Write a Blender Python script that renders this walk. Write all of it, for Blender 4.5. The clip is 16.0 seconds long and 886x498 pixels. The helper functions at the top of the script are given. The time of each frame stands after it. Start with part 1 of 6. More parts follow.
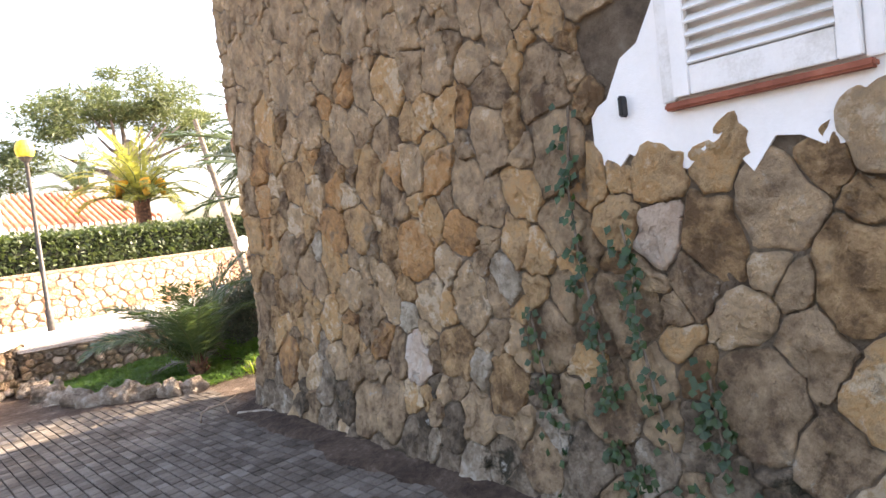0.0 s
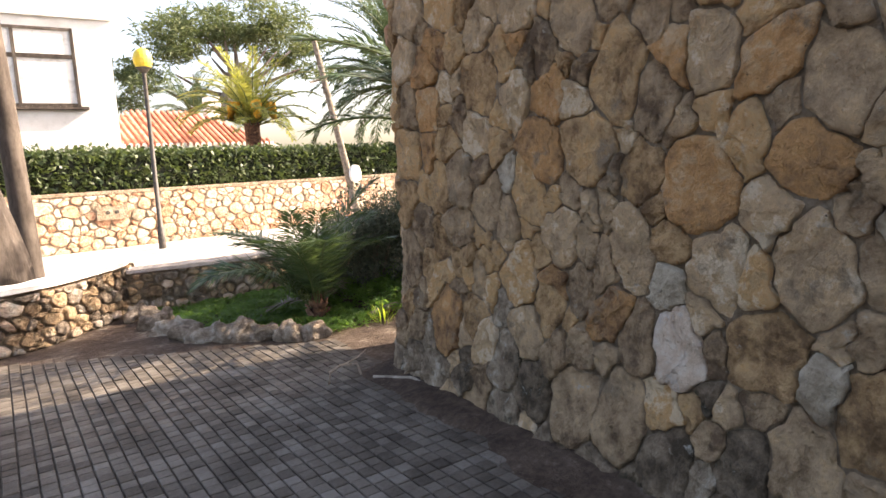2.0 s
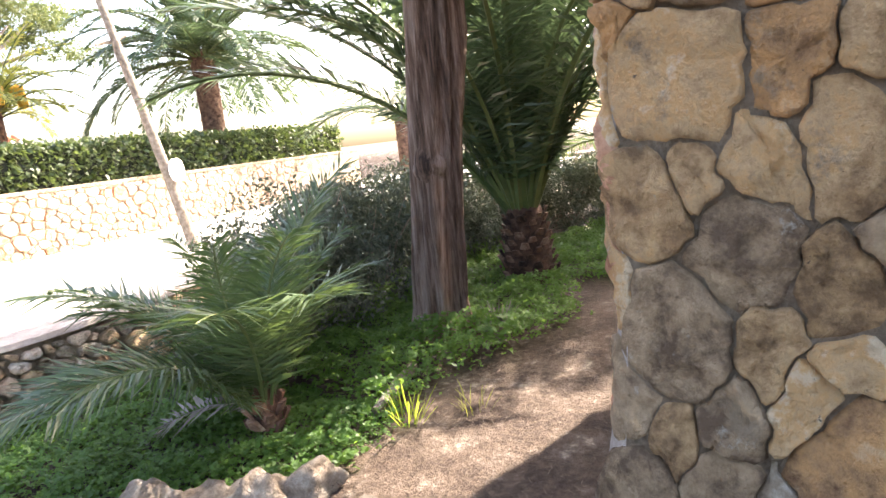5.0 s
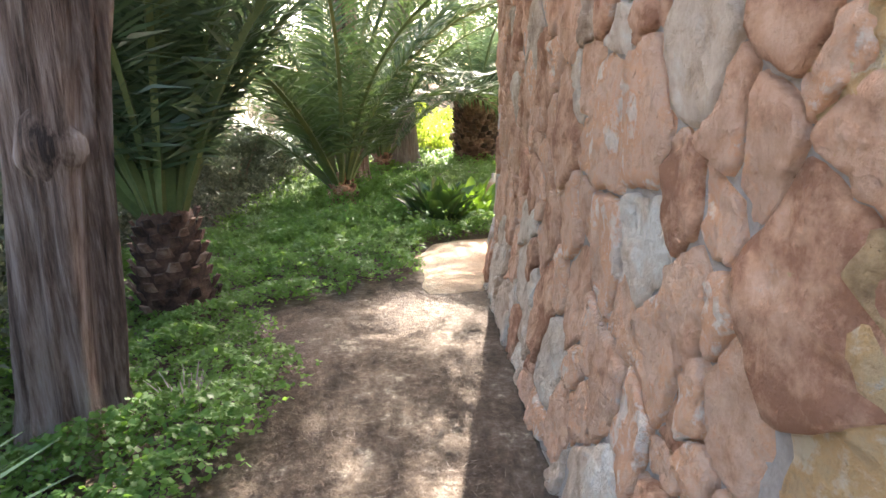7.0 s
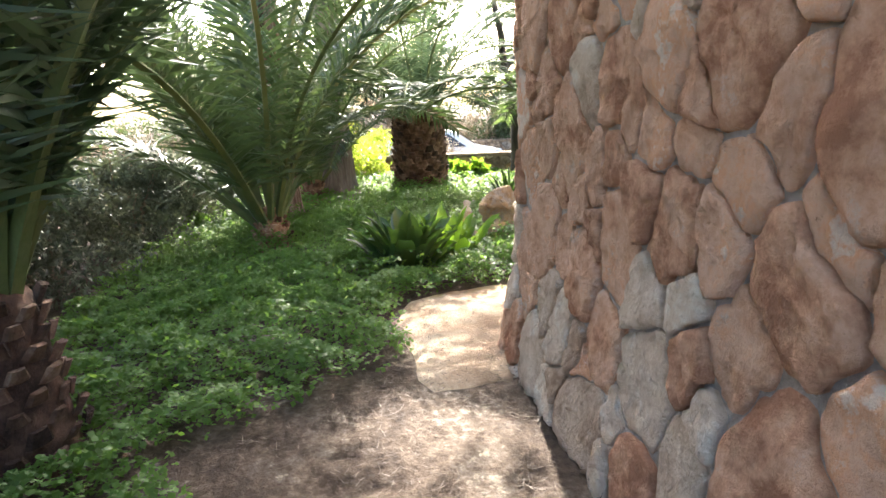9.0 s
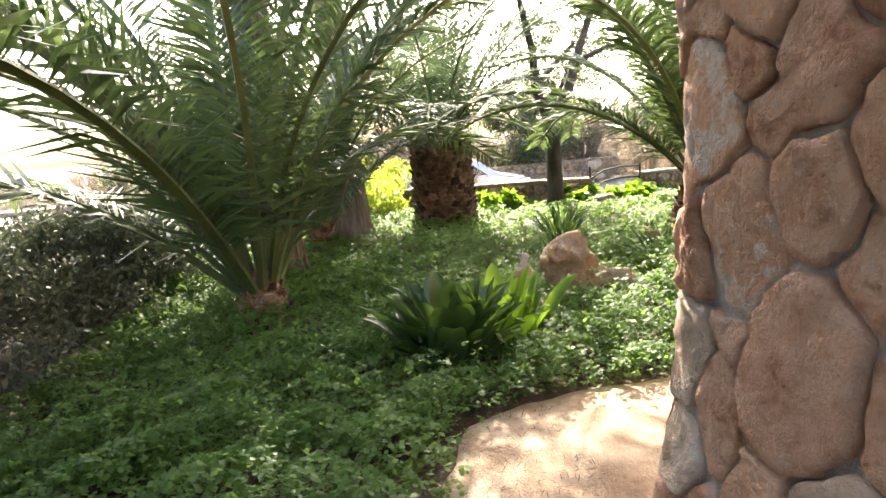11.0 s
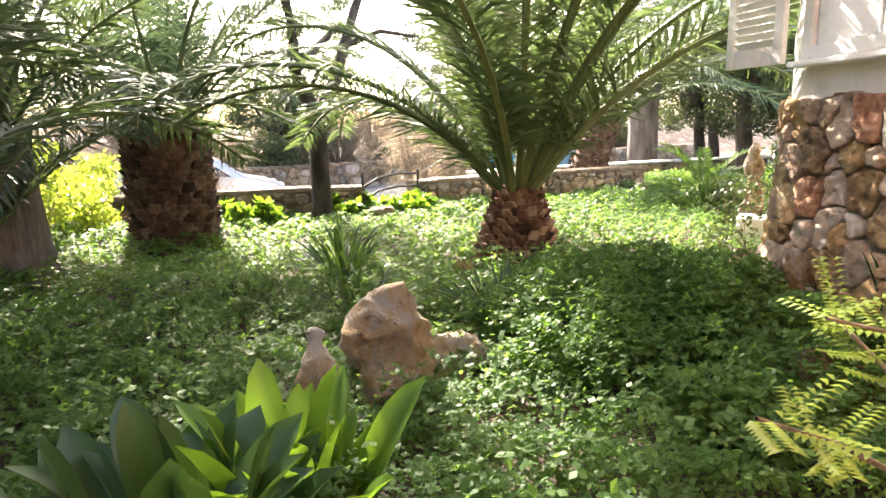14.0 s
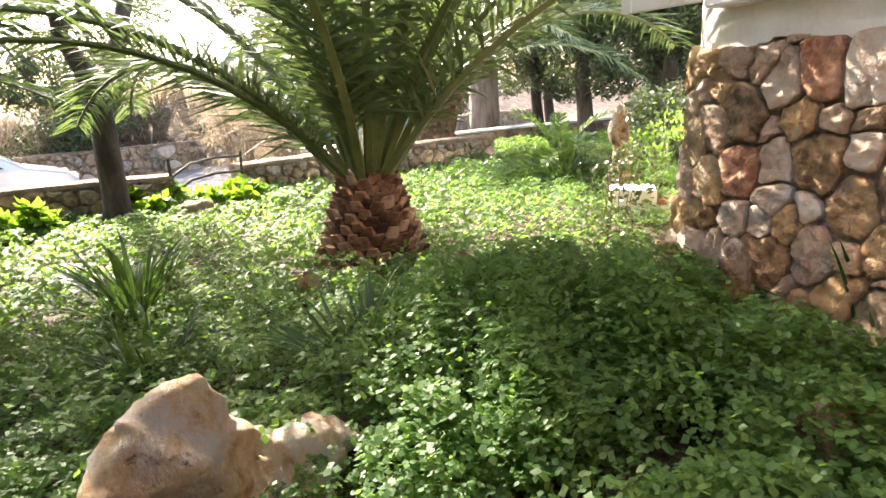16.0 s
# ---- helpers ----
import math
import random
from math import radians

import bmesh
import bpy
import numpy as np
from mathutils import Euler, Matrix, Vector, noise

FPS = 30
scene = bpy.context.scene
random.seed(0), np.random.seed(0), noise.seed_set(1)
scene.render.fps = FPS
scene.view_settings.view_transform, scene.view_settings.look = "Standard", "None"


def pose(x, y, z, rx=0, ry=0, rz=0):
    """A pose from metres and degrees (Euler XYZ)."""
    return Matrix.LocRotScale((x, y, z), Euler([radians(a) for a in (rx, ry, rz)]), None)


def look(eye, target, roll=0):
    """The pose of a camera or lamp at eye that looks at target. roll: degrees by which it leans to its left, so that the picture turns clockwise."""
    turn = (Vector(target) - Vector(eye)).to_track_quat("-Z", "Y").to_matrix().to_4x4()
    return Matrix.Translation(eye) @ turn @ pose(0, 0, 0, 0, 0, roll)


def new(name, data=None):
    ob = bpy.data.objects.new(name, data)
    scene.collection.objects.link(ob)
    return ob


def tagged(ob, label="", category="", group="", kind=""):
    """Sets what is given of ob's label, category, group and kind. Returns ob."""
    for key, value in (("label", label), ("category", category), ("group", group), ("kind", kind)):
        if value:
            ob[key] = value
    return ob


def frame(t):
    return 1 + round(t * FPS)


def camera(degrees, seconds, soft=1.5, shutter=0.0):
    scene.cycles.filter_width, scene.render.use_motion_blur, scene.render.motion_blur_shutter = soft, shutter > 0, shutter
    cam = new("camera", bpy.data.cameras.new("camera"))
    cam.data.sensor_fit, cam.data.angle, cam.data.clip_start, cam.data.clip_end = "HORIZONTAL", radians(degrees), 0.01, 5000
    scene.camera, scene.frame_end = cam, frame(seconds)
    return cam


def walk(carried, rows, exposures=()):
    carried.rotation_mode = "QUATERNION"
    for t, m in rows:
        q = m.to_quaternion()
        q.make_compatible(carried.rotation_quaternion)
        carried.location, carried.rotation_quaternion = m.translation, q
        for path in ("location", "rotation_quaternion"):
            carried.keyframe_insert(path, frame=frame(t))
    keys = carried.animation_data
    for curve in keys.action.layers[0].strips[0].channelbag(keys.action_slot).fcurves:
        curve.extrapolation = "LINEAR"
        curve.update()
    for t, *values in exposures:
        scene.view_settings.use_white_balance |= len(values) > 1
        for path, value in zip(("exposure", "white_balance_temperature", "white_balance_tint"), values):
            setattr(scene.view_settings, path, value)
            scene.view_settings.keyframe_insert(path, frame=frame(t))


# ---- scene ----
cam = camera(70.1, 16.0)
PATH = [
    (0.0, pose(-2.468, -5.557, 1.56, 86.9, 7.0, -41.5)),
    (0.5, pose(-2.423, -5.292, 1.51, 86.0, 6.3, -32.2)),
    (1.0, pose(-2.356, -4.928, 1.51, 84.3, 4.3, -37.7)),
    (1.5, pose(-2.265, -4.531, 1.49, 82.9, 3.5, -36.4)),
    (2.0, pose(-2.212, -4.036, 1.487, 82.6, 3.2, -33.1)),
    (2.5, pose(-2.244, -3.567, 1.49, 83.9, 4.9, -44.2)),
    (3.0, pose(-2.215, -3.024, 1.484, 82.7, 3.8, -45.3)),
    (3.5, pose(-2.168, -2.475, 1.46, 82.6, 4.5, -44.0)),
    (6.0, pose(-1.366, 0.105, 1.523, 75.1, 4.0, -73.7)),
    (6.5, pose(-1.097, 0.401, 1.5, 74.7, 0.9, -87.8)),
    (7.0, pose(-0.716, 0.625, 1.5, 75.4, 1.2, -92.2)),
    (7.5, pose(-0.331, 0.788, 1.478, 75.1, 1.3, -92.7)),
    (8.0, pose(0.05, 0.917, 1.478, 73.3, 0.6, -99.1)),
    (8.5, pose(0.431, 0.929, 1.396, 75.2, 2.2, -99.0)),
    (9.0, pose(0.928, 0.972, 1.344, 77.3, 2.5, -100.0)),
    (11.5, pose(2.856, 0.928, 1.321, 79.9, 4.9, -99.1)),
    (12.0, pose(3.176, 0.888, 1.269, 76.3, 4.1, -97.4)),
    (12.5, pose(3.476, 0.864, 1.284, 77.0, 3.0, -104.9)),
    (13.0, pose(3.797, 0.776, 1.262, 77.3, 4.1, -109.6)),
    (13.5, pose(4.104, 0.66, 1.262, 78.5, 3.4, -110.8)),
    (14.0, pose(4.434, 0.568, 1.254, 78.8, 1.3, -121.7)),
    (14.5, pose(4.673, 0.445, 1.225, 75.5, 1.7, -126.8)),
    (15.0, pose(4.957, 0.211, 1.217, 75.3, 3.4, -127.6)),
    (15.5, pose(5.194, 0.024, 1.21, 74.9, 2.6, -131.6)),
    (16.0, pose(5.381, -0.085, 1.232, 75.7, 2.8, -136.5)),
]
walk(cam, PATH, exposures=[(0.0, 2.85, 7600, 20), (0.5, 2.12, 7600, 20), (1.0, 2.12, 7600, 20), (2.0, 2.15, 7500, 18), (3.5, 2.45, 7300, 17), (6.0, 3.5, 6800, 15), (7.5, 3.45, 6500, 10), (9.0, 3.25, 6400, 10), (11.5, 3.0, 6900, 14), (16.0, 3.05, 6800, 15)])

# ---- light ----
SUN_AZ = (0.985, -0.17)
SUN_EL = radians(36)
world = bpy.data.worlds.new("sky")
scene.world = world
world.use_nodes = True
wn = world.node_tree
sky = wn.nodes.new("ShaderNodeTexSky")
sky.sky_type = 'NISHITA'
sky.sun_disc = False
sky.sun_elevation = SUN_EL
sky.sun_rotation = math.atan2(SUN_AZ[0], SUN_AZ[1])
sky.dust_density = 4.5
bg = wn.nodes["Background"]
bg.inputs["Strength"].default_value = 0.125
wn.links.new(sky.outputs["Color"], bg.inputs["Color"])
sun = new("sun", bpy.data.lights.new("sun", 'SUN'))
sun.data.energy = 4.0
sun.data.angle = radians(0.55)
sun.data.color = (1.0, 0.93, 0.82)
sun.matrix_world = look((30 * SUN_AZ[0], 30 * SUN_AZ[1], 30 * math.tan(SUN_EL)), (0, 0, 0))

# ---- materials ----


def nodes_of(name):
    m = bpy.data.materials.new(name)
    m.use_nodes = True
    t = m.node_tree
    return m, t, t.nodes["Principled BSDF"], t.links


def ramp_of(t, stops):
    r = t.nodes.new("ShaderNodeValToRGB")
    e = r.color_ramp.elements
    while len(e) < len(stops):
        e.new(0.5)
    for el, (p, c) in zip(e, stops):
        el.position, el.color = p, (*c, 1)
    return r


def noise_of(t, scale, detail=6.0, rough=0.6, vec=None):
    n = t.nodes.new("ShaderNodeTexNoise")
    n.inputs["Scale"].default_value = scale
    n.inputs["Detail"].default_value = detail
    n.inputs["Roughness"].default_value = rough
    if vec:
        t.links.new(vec, n.inputs["Vector"])
    return n


def surface(name, stops, scale=6.0, fine=60.0, rough=0.9, bump=0.4, dist=0.02, stretch=(1, 1, 1), spread=0.25,
            metal=0.0, spots=None, island=False, grain=0.35, rugged=0.65):
    """Two scales of noise choose from the ramp; each object (or island) is shifted along it; relief from both scales."""
    m, t, b, ln = nodes_of(name)
    pos = t.nodes.new("ShaderNodeNewGeometry")
    mp = t.nodes.new("ShaderNodeMapping")
    mp.inputs["Scale"].default_value = stretch
    ln.new(pos.outputs["Position"], mp.inputs["Vector"])
    big = noise_of(t, scale, 5, 0.6, mp.outputs["Vector"])
    small = noise_of(t, fine, 9, rugged, mp.outputs["Vector"])
    info = t.nodes.new("ShaderNodeObjectInfo")
    rnd = pos.outputs["Random Per Island"] if island else info.outputs["Random"]
    mix = t.nodes.new("ShaderNodeMath")
    mix.operation = 'MULTIPLY_ADD'
    mix.inputs[1].default_value = grain
    ln.new(small.outputs["Fac"], mix.inputs[0])
    ln.new(big.outputs["Fac"], mix.inputs[2])
    add = t.nodes.new("ShaderNodeMath")
    add.operation = 'MULTIPLY_ADD'
    add.inputs[1].default_value = spread
    ln.new(rnd, add.inputs[0])
    ln.new(mix.outputs[0], add.inputs[2])
    off = t.nodes.new("ShaderNodeMath")
    off.operation = 'SUBTRACT'
    off.inputs[1].default_value = grain / 2 + spread / 2
    ln.new(add.outputs[0], off.inputs[0])
    gain = t.nodes.new("ShaderNodeMapRange")
    gain.inputs["From Min"].default_value, gain.inputs["From Max"].default_value = 0.24, 0.76
    ln.new(off.outputs[0], gain.inputs["Value"])
    r = ramp_of(t, stops)
    ln.new(gain.outputs["Result"], r.inputs["Fac"])
    col = r.outputs["Color"]
    for spots in (spots if isinstance(spots, list) else [spots] if spots else []):
        sp = noise_of(t, spots[0], 8, 0.7, pos.outputs["Position"])
        sr = ramp_of(t, [(spots[1], (0, 0, 0)), (spots[1] + 0.08, (1, 1, 1))])
        ln.new(sp.outputs["Fac"], sr.inputs["Fac"])
        mc = t.nodes.new("ShaderNodeMix")
        mc.data_type = 'RGBA'
        ln.new(sr.outputs["Color"], mc.inputs["Factor"])
        ln.new(col, mc.inputs["A"])
        mc.inputs["B"].default_value = (*spots[2], 1)
        col = mc.outputs["Result"]
    ln.new(col, b.inputs["Base Color"])
    b.inputs["Roughness"].default_value = rough
    b.inputs["Metallic"].default_value = metal
    b.inputs["Specular IOR Level"].default_value = 0.3
    if bump:
        bp = t.nodes.new("ShaderNodeBump")
        bp.inputs["Strength"].default_value = bump
        bp.inputs["Distance"].default_value = dist
        hm = t.nodes.new("ShaderNodeMath")
        hm.operation = 'MULTIPLY_ADD'
        hm.inputs[1].default_value = 0.6
        chip = noise_of(t, fine * 2.2, 10, rugged, mp.outputs["Vector"])
        ln.new(small.outputs["Fac"], hm.inputs[0])
        ln.new(chip.outputs["Fac"], hm.inputs[2])
        ln.new(hm.outputs[0], bp.inputs["Height"])
        ln.new(bp.outputs["Normal"], b.inputs["Normal"])
    return m


def leafy(name, stops, trans=(0.35, 0.5, 0.05), fac=0.4, rough=0.45, scale=3.0, island=True, spread=0.6):
    """Leaf: glossy front, light shines through."""
    m, t, b, ln = nodes_of(name)
    pos = t.nodes.new("ShaderNodeNewGeometry")
    n = noise_of(t, scale, 3, 0.6, pos.outputs["Position"])
    add = t.nodes.new("ShaderNodeMath")
    add.operation = 'MULTIPLY_ADD'
    add.inputs[1].default_value = spread
    if island:
        ln.new(pos.outputs["Random Per Island"], add.inputs[0])
    else:
        info = t.nodes.new("ShaderNodeObjectInfo")
        ln.new(info.outputs["Random"], add.inputs[0])
    half = t.nodes.new("ShaderNodeMath")
    half.operation = 'MULTIPLY_ADD'
    half.inputs[1].default_value = 1.0 - spread + 0.2
    half.inputs[2].default_value = -0.1
    ln.new(n.outputs["Fac"], half.inputs[0])
    ln.new(half.outputs[0], add.inputs[2])
    r = ramp_of(t, stops)
    ln.new(add.outputs[0], r.inputs["Fac"])
    ln.new(r.outputs["Color"], b.inputs["Base Color"])
    b.inputs["Roughness"].default_value = rough
    b.inputs["Specular IOR Level"].default_value = 0.4
    tr = t.nodes.new("ShaderNodeBsdfTranslucent")
    mc = t.nodes.new("ShaderNodeMix")
    mc.data_type = 'RGBA'
    mc.inputs["Factor"].default_value = 0.6
    ln.new(r.outputs["Color"], mc.inputs["A"])
    mc.inputs["B"].default_value = (*trans, 1)
    ln.new(mc.outputs["Result"], tr.inputs["Color"])
    sh = t.nodes.new("ShaderNodeMixShader")
    sh.inputs["Fac"].default_value = fac
    ln.new(b.outputs["BSDF"], sh.inputs[1])
    ln.new(tr.outputs["BSDF"], sh.inputs[2])
    ln.new(sh.outputs["Shader"], t.nodes["Material Output"].inputs["Surface"])
    return m


LICHEN = (0.5, 0.45, 0.37)
ROUGH = dict(bump=0.9, dist=0.07, grain=0.75, rugged=0.68)
PIT = (34, 0.64, (0.085, 0.06, 0.042))
SMEAR = (3.2, 0.58, (0.3, 0.225, 0.15))
M_STONE = [
    surface("limestone_ochre", [(0, (0.2, 0.12, 0.062)), (0.3, (0.42, 0.265, 0.135)), (0.55, (0.58, 0.39, 0.21)), (0.8, (0.64, 0.385, 0.175)), (1, (0.72, 0.56, 0.37))], 6, 17, spots=[SMEAR, (8, 0.64, LICHEN), PIT], spread=0.36, **ROUGH),
    surface("limestone_grey", [(0, (0.16, 0.105, 0.065)), (0.3, (0.35, 0.243, 0.148)), (0.6, (0.5, 0.36, 0.225)), (0.82, (0.6, 0.415, 0.24)), (1, (0.72, 0.58, 0.41))], 6, 17, spots=[SMEAR, (7, 0.62, LICHEN), PIT], spread=0.36, **ROUGH),
    surface("limestone_orange", [(0, (0.18, 0.095, 0.05)), (0.3, (0.4, 0.23, 0.11)), (0.65, (0.6, 0.33, 0.14)), (1, (0.64, 0.45, 0.27))], 6, 17, spots=[(4, 0.56, (0.36, 0.26, 0.17)), PIT], **ROUGH),
    surface("limestone_white", [(0, (0.3, 0.235, 0.165)), (0.35, (0.47, 0.39, 0.29)), (0.7, (0.62, 0.54, 0.42)), (1, (0.73, 0.66, 0.54))], 6, 17, spots=[(5, 0.57, (0.32, 0.24, 0.16)), PIT], **ROUGH),
    surface("limestone_pink", [(0, (0.4, 0.19, 0.11)), (0.3, (0.64, 0.36, 0.225)), (0.6, (0.74, 0.47, 0.325)), (0.82, (0.76, 0.41, 0.24)), (1, (0.8, 0.64, 0.52))], 5, 15, spots=[(5, 0.6, (0.64, 0.51, 0.42)), (24, 0.64, (0.34, 0.16, 0.095))], spread=0.4, **ROUGH),
    surface("limestone_bleached", [(0, (0.4, 0.27, 0.185)), (0.35, (0.6, 0.445, 0.325)), (0.7, (0.72, 0.57, 0.44)), (1, (0.78, 0.69, 0.59))], 5, 15, spots=[(4, 0.6, (0.66, 0.6, 0.54)), (24, 0.64, (0.32, 0.2, 0.13))], spread=0.3, **ROUGH),
    # moss stains, and shade at the wall's foot put into the colour
    surface("shaded_mossy_limestone", [(0, (0.08, 0.06, 0.04)), (0.4, (0.22, 0.165, 0.115)), (0.7, (0.36, 0.285, 0.205)), (1, (0.55, 0.48, 0.39))], 7, 17, spots=[(4.5, 0.54, (0.05, 0.043, 0.026)), (9, 0.63, (0.52, 0.49, 0.43))], **ROUGH),
    surface("pale_edging_limestone", [(0, (0.12, 0.09, 0.065)), (0.4, (0.27, 0.21, 0.155)), (0.7, (0.4, 0.33, 0.26)), (1, (0.55, 0.49, 0.41))], 8, 20, spots=[PIT], **ROUGH),
]
MOSS_SHADE = 6
OCHRE, GREY, ORANGE, WHITE, PINK, BLEACH = range(6)
M_MORTAR = surface("brown_mortar", [(0, (0.17, 0.12, 0.08)), (0.5, (0.34, 0.255, 0.175)), (1, (0.5, 0.41, 0.31))], 5, 26, bump=1.0, dist=0.08, grain=0.6, rugged=0.75)
M_MORTAR_PALE = surface("grey_mortar", [(0, (0.36, 0.29, 0.24)), (0.5, (0.52, 0.44, 0.38)), (1, (0.64, 0.57, 0.51))], 5, 26, bump=0.8, dist=0.05, grain=0.5, rugged=0.7)
M_STUCCO = surface("white_render", [(0, (0.62, 0.61, 0.57)), (0.5, (0.78, 0.77, 0.74)), (1, (0.84, 0.83, 0.81))], 2, 40, rough=0.85, bump=0.25, dist=0.01)
M_WHITE = surface("white_paint", [(0, (0.55, 0.53, 0.48)), (0.4, (0.74, 0.73, 0.7)), (1, (0.82, 0.81, 0.79))], 5, 90, rough=0.5, bump=0.15, dist=0.004)
M_SILL = surface("terracotta_sill", [(0, (0.2, 0.06, 0.035)), (0.6, (0.34, 0.11, 0.065)), (1, (0.42, 0.18, 0.12))], 8, 60, rough=0.7, bump=0.2, dist=0.005)
M_ROOF = surface("terracotta_tile", [(0, (0.32, 0.12, 0.08)), (0.5, (0.48, 0.22, 0.15)), (1, (0.58, 0.34, 0.26))], 3, 30, bump=0.3, spread=0.4)
M_GROUND = surface("dry_soil_with_needles", [(0, (0.026, 0.016, 0.011)), (0.35, (0.055, 0.036, 0.025)), (0.65, (0.09, 0.063, 0.045)), (0.9, (0.15, 0.117, 0.09)), (1, (0.27, 0.225, 0.175))], 3.0, 20, grain=0.8, bump=0.8, dist=0.03)
M_SLAB = surface("sandy_rock", [(0, (0.22, 0.14, 0.09)), (0.4, (0.38, 0.27, 0.18)), (0.8, (0.5, 0.4, 0.29)), (1, (0.56, 0.48, 0.38))], 2.4, 30, bump=0.7, dist=0.03)
M_SETT = surface("grey_paving_sett", [(0, (0.045, 0.036, 0.028)), (0.4, (0.095, 0.08, 0.064)), (0.7, (0.14, 0.121, 0.1)), (1, (0.19, 0.17, 0.146))], 2.2, 60, bump=0.4, dist=0.006, spread=0.3, island=True)
M_SETT_ONE = surface("grey_paving_block", [(0, (0.045, 0.036, 0.028)), (0.4, (0.095, 0.08, 0.064)), (0.7, (0.14, 0.121, 0.1)), (1, (0.19, 0.17, 0.146))], 2.2, 60, bump=0.4, dist=0.006, spread=0.3)
M_JOINT = surface("joint_dirt", [(0, (0.03, 0.025, 0.02)), (0.5, (0.08, 0.066, 0.052)), (1, (0.15, 0.125, 0.1))], 6, 60, bump=0.5)
M_ROAD = surface("pale_concrete_road", [(0, (0.3, 0.28, 0.25)), (0.5, (0.42, 0.4, 0.37)), (1, (0.5, 0.48, 0.45))], 0.8, 40, bump=0.2)
M_ASPHALT = surface("grey_asphalt", [(0, (0.09, 0.088, 0.085)), (0.5, (0.15, 0.145, 0.14)), (1, (0.2, 0.195, 0.19))], 0.8, 60, bump=0.3)
M_ROCK = surface("garden_rock", [(0, (0.12, 0.07, 0.04)), (0.3, (0.36, 0.235, 0.125)), (0.6, (0.55, 0.39, 0.22)), (0.85, (0.62, 0.5, 0.35)), (1, (0.72, 0.66, 0.55))], 5, 15, spots=[(3.5, 0.52, (0.52, 0.48, 0.42)), PIT, (12, 0.6, (0.17, 0.1, 0.055))], bump=1.0, dist=0.14, grain=1.0, rugged=0.72)
M_BARK = surface("stringy_bark", [(0, (0.045, 0.027, 0.02)), (0.3, (0.19, 0.12, 0.088)), (0.6, (0.4, 0.29, 0.235)), (1, (0.6, 0.51, 0.45))], 9, 34, grain=0.8, rugged=0.72, bump=1.0, dist=0.06, stretch=(1, 1, 0.07))
M_BARK_GREY = surface("grey_bark", [(0, (0.08, 0.065, 0.055)), (0.4, (0.19, 0.16, 0.14)), (0.8, (0.3, 0.27, 0.24)), (1, (0.4, 0.37, 0.34))], 10, 50, bump=0.9, dist=0.03, stretch=(1, 1, 0.12))
M_BARK_DARK = surface("dark_bark", [(0, (0.025, 0.02, 0.016)), (0.5, (0.07, 0.055, 0.045)), (1, (0.14, 0.115, 0.095))], 9, 50, bump=0.8, dist=0.02, stretch=(1, 1, 0.3))
M_BOOT = surface("palm_leaf_base", [(0, (0.05, 0.025, 0.018)), (0.35, (0.15, 0.075, 0.048)), (0.7, (0.29, 0.165, 0.105)), (1, (0.42, 0.3, 0.21))], 9, 60, bump=0.7, dist=0.02, spread=0.45)
M_BOOT_DARK = surface("dark_palm_leaf_base", [(0, (0.03, 0.017, 0.012)), (0.4, (0.09, 0.05, 0.034)), (0.8, (0.17, 0.1, 0.068)), (1, (0.26, 0.175, 0.125))], 9, 60, bump=0.7, dist=0.02, spread=0.45)
M_FROND = leafy("palm_leaf", [(0, (0.026, 0.05, 0.024)), (0.5, (0.05, 0.085, 0.036)), (1, (0.1, 0.14, 0.06))], (0.22, 0.32, 0.08), 0.26, 0.3, 0.8)
M_FROND_BLUE = leafy("blue_green_palm_leaf", [(0, (0.028, 0.052, 0.026)), (0.5, (0.05, 0.085, 0.04)), (1, (0.095, 0.135, 0.07))], (0.13, 0.194, 0.08), 0.3, 0.33, 0.8)
M_FROND_YEL = leafy("sunny_palm_leaf", [(0, (0.09, 0.13, 0.03)), (0.5, (0.17, 0.2, 0.05)), (1, (0.3, 0.27, 0.08))], (0.5, 0.5, 0.08), 0.4, 0.4, 0.8)
M_FROND_DRY = leafy("withered_palm_leaf", [(0, (0.12, 0.1, 0.075)), (0.5, (0.25, 0.22, 0.18)), (1, (0.4, 0.37, 0.32))], (0.35, 0.3, 0.2), 0.2, 0.6, 0.8)
M_RACHIS = surface("palm_leaf_stalk", [(0, (0.05, 0.075, 0.025)), (0.5, (0.09, 0.12, 0.04)), (1, (0.15, 0.17, 0.07))], 3, 40, rough=0.5, bump=0.1)
M_COVER = leafy("clover_leaf", [(0, (0.03, 0.075, 0.018)), (0.5, (0.06, 0.135, 0.03)), (1, (0.125, 0.215, 0.052))], (0.33, 0.55, 0.07), 0.5, 0.55, 1.2)
# strap leaf as lit by the sun: brighter colour, more shining through
M_STRAP = leafy("sunlit_strap_leaf", [(0, (0.04, 0.1, 0.02)), (0.5, (0.07, 0.15, 0.025)), (1, (0.12, 0.22, 0.035))], (0.36, 0.6, 0.03), 0.45, 0.32, 2.0)
# strap leaf with palm shade in its colour; also the dark green irises
M_STRAP_DARK = leafy("dark_shaded_strap_leaf", [(0, (0.018, 0.045, 0.018)), (0.5, (0.032, 0.07, 0.024)), (1, (0.055, 0.105, 0.03))], (0.14, 0.26, 0.02), 0.2, 0.3, 2.0)
M_BLADE = leafy("narrow_leaf", [(0, (0.03, 0.065, 0.02)), (0.5, (0.05, 0.1, 0.03)), (1, (0.09, 0.15, 0.05))], (0.25, 0.4, 0.05), 0.3, 0.35, 2.0)
M_SHRUB = leafy("grey_green_shrub_leaf", [(0, (0.05, 0.062, 0.042)), (0.5, (0.1, 0.118, 0.082)), (1, (0.19, 0.205, 0.145))], (0.2, 0.24, 0.09), 0.16, 0.55, 0.7)
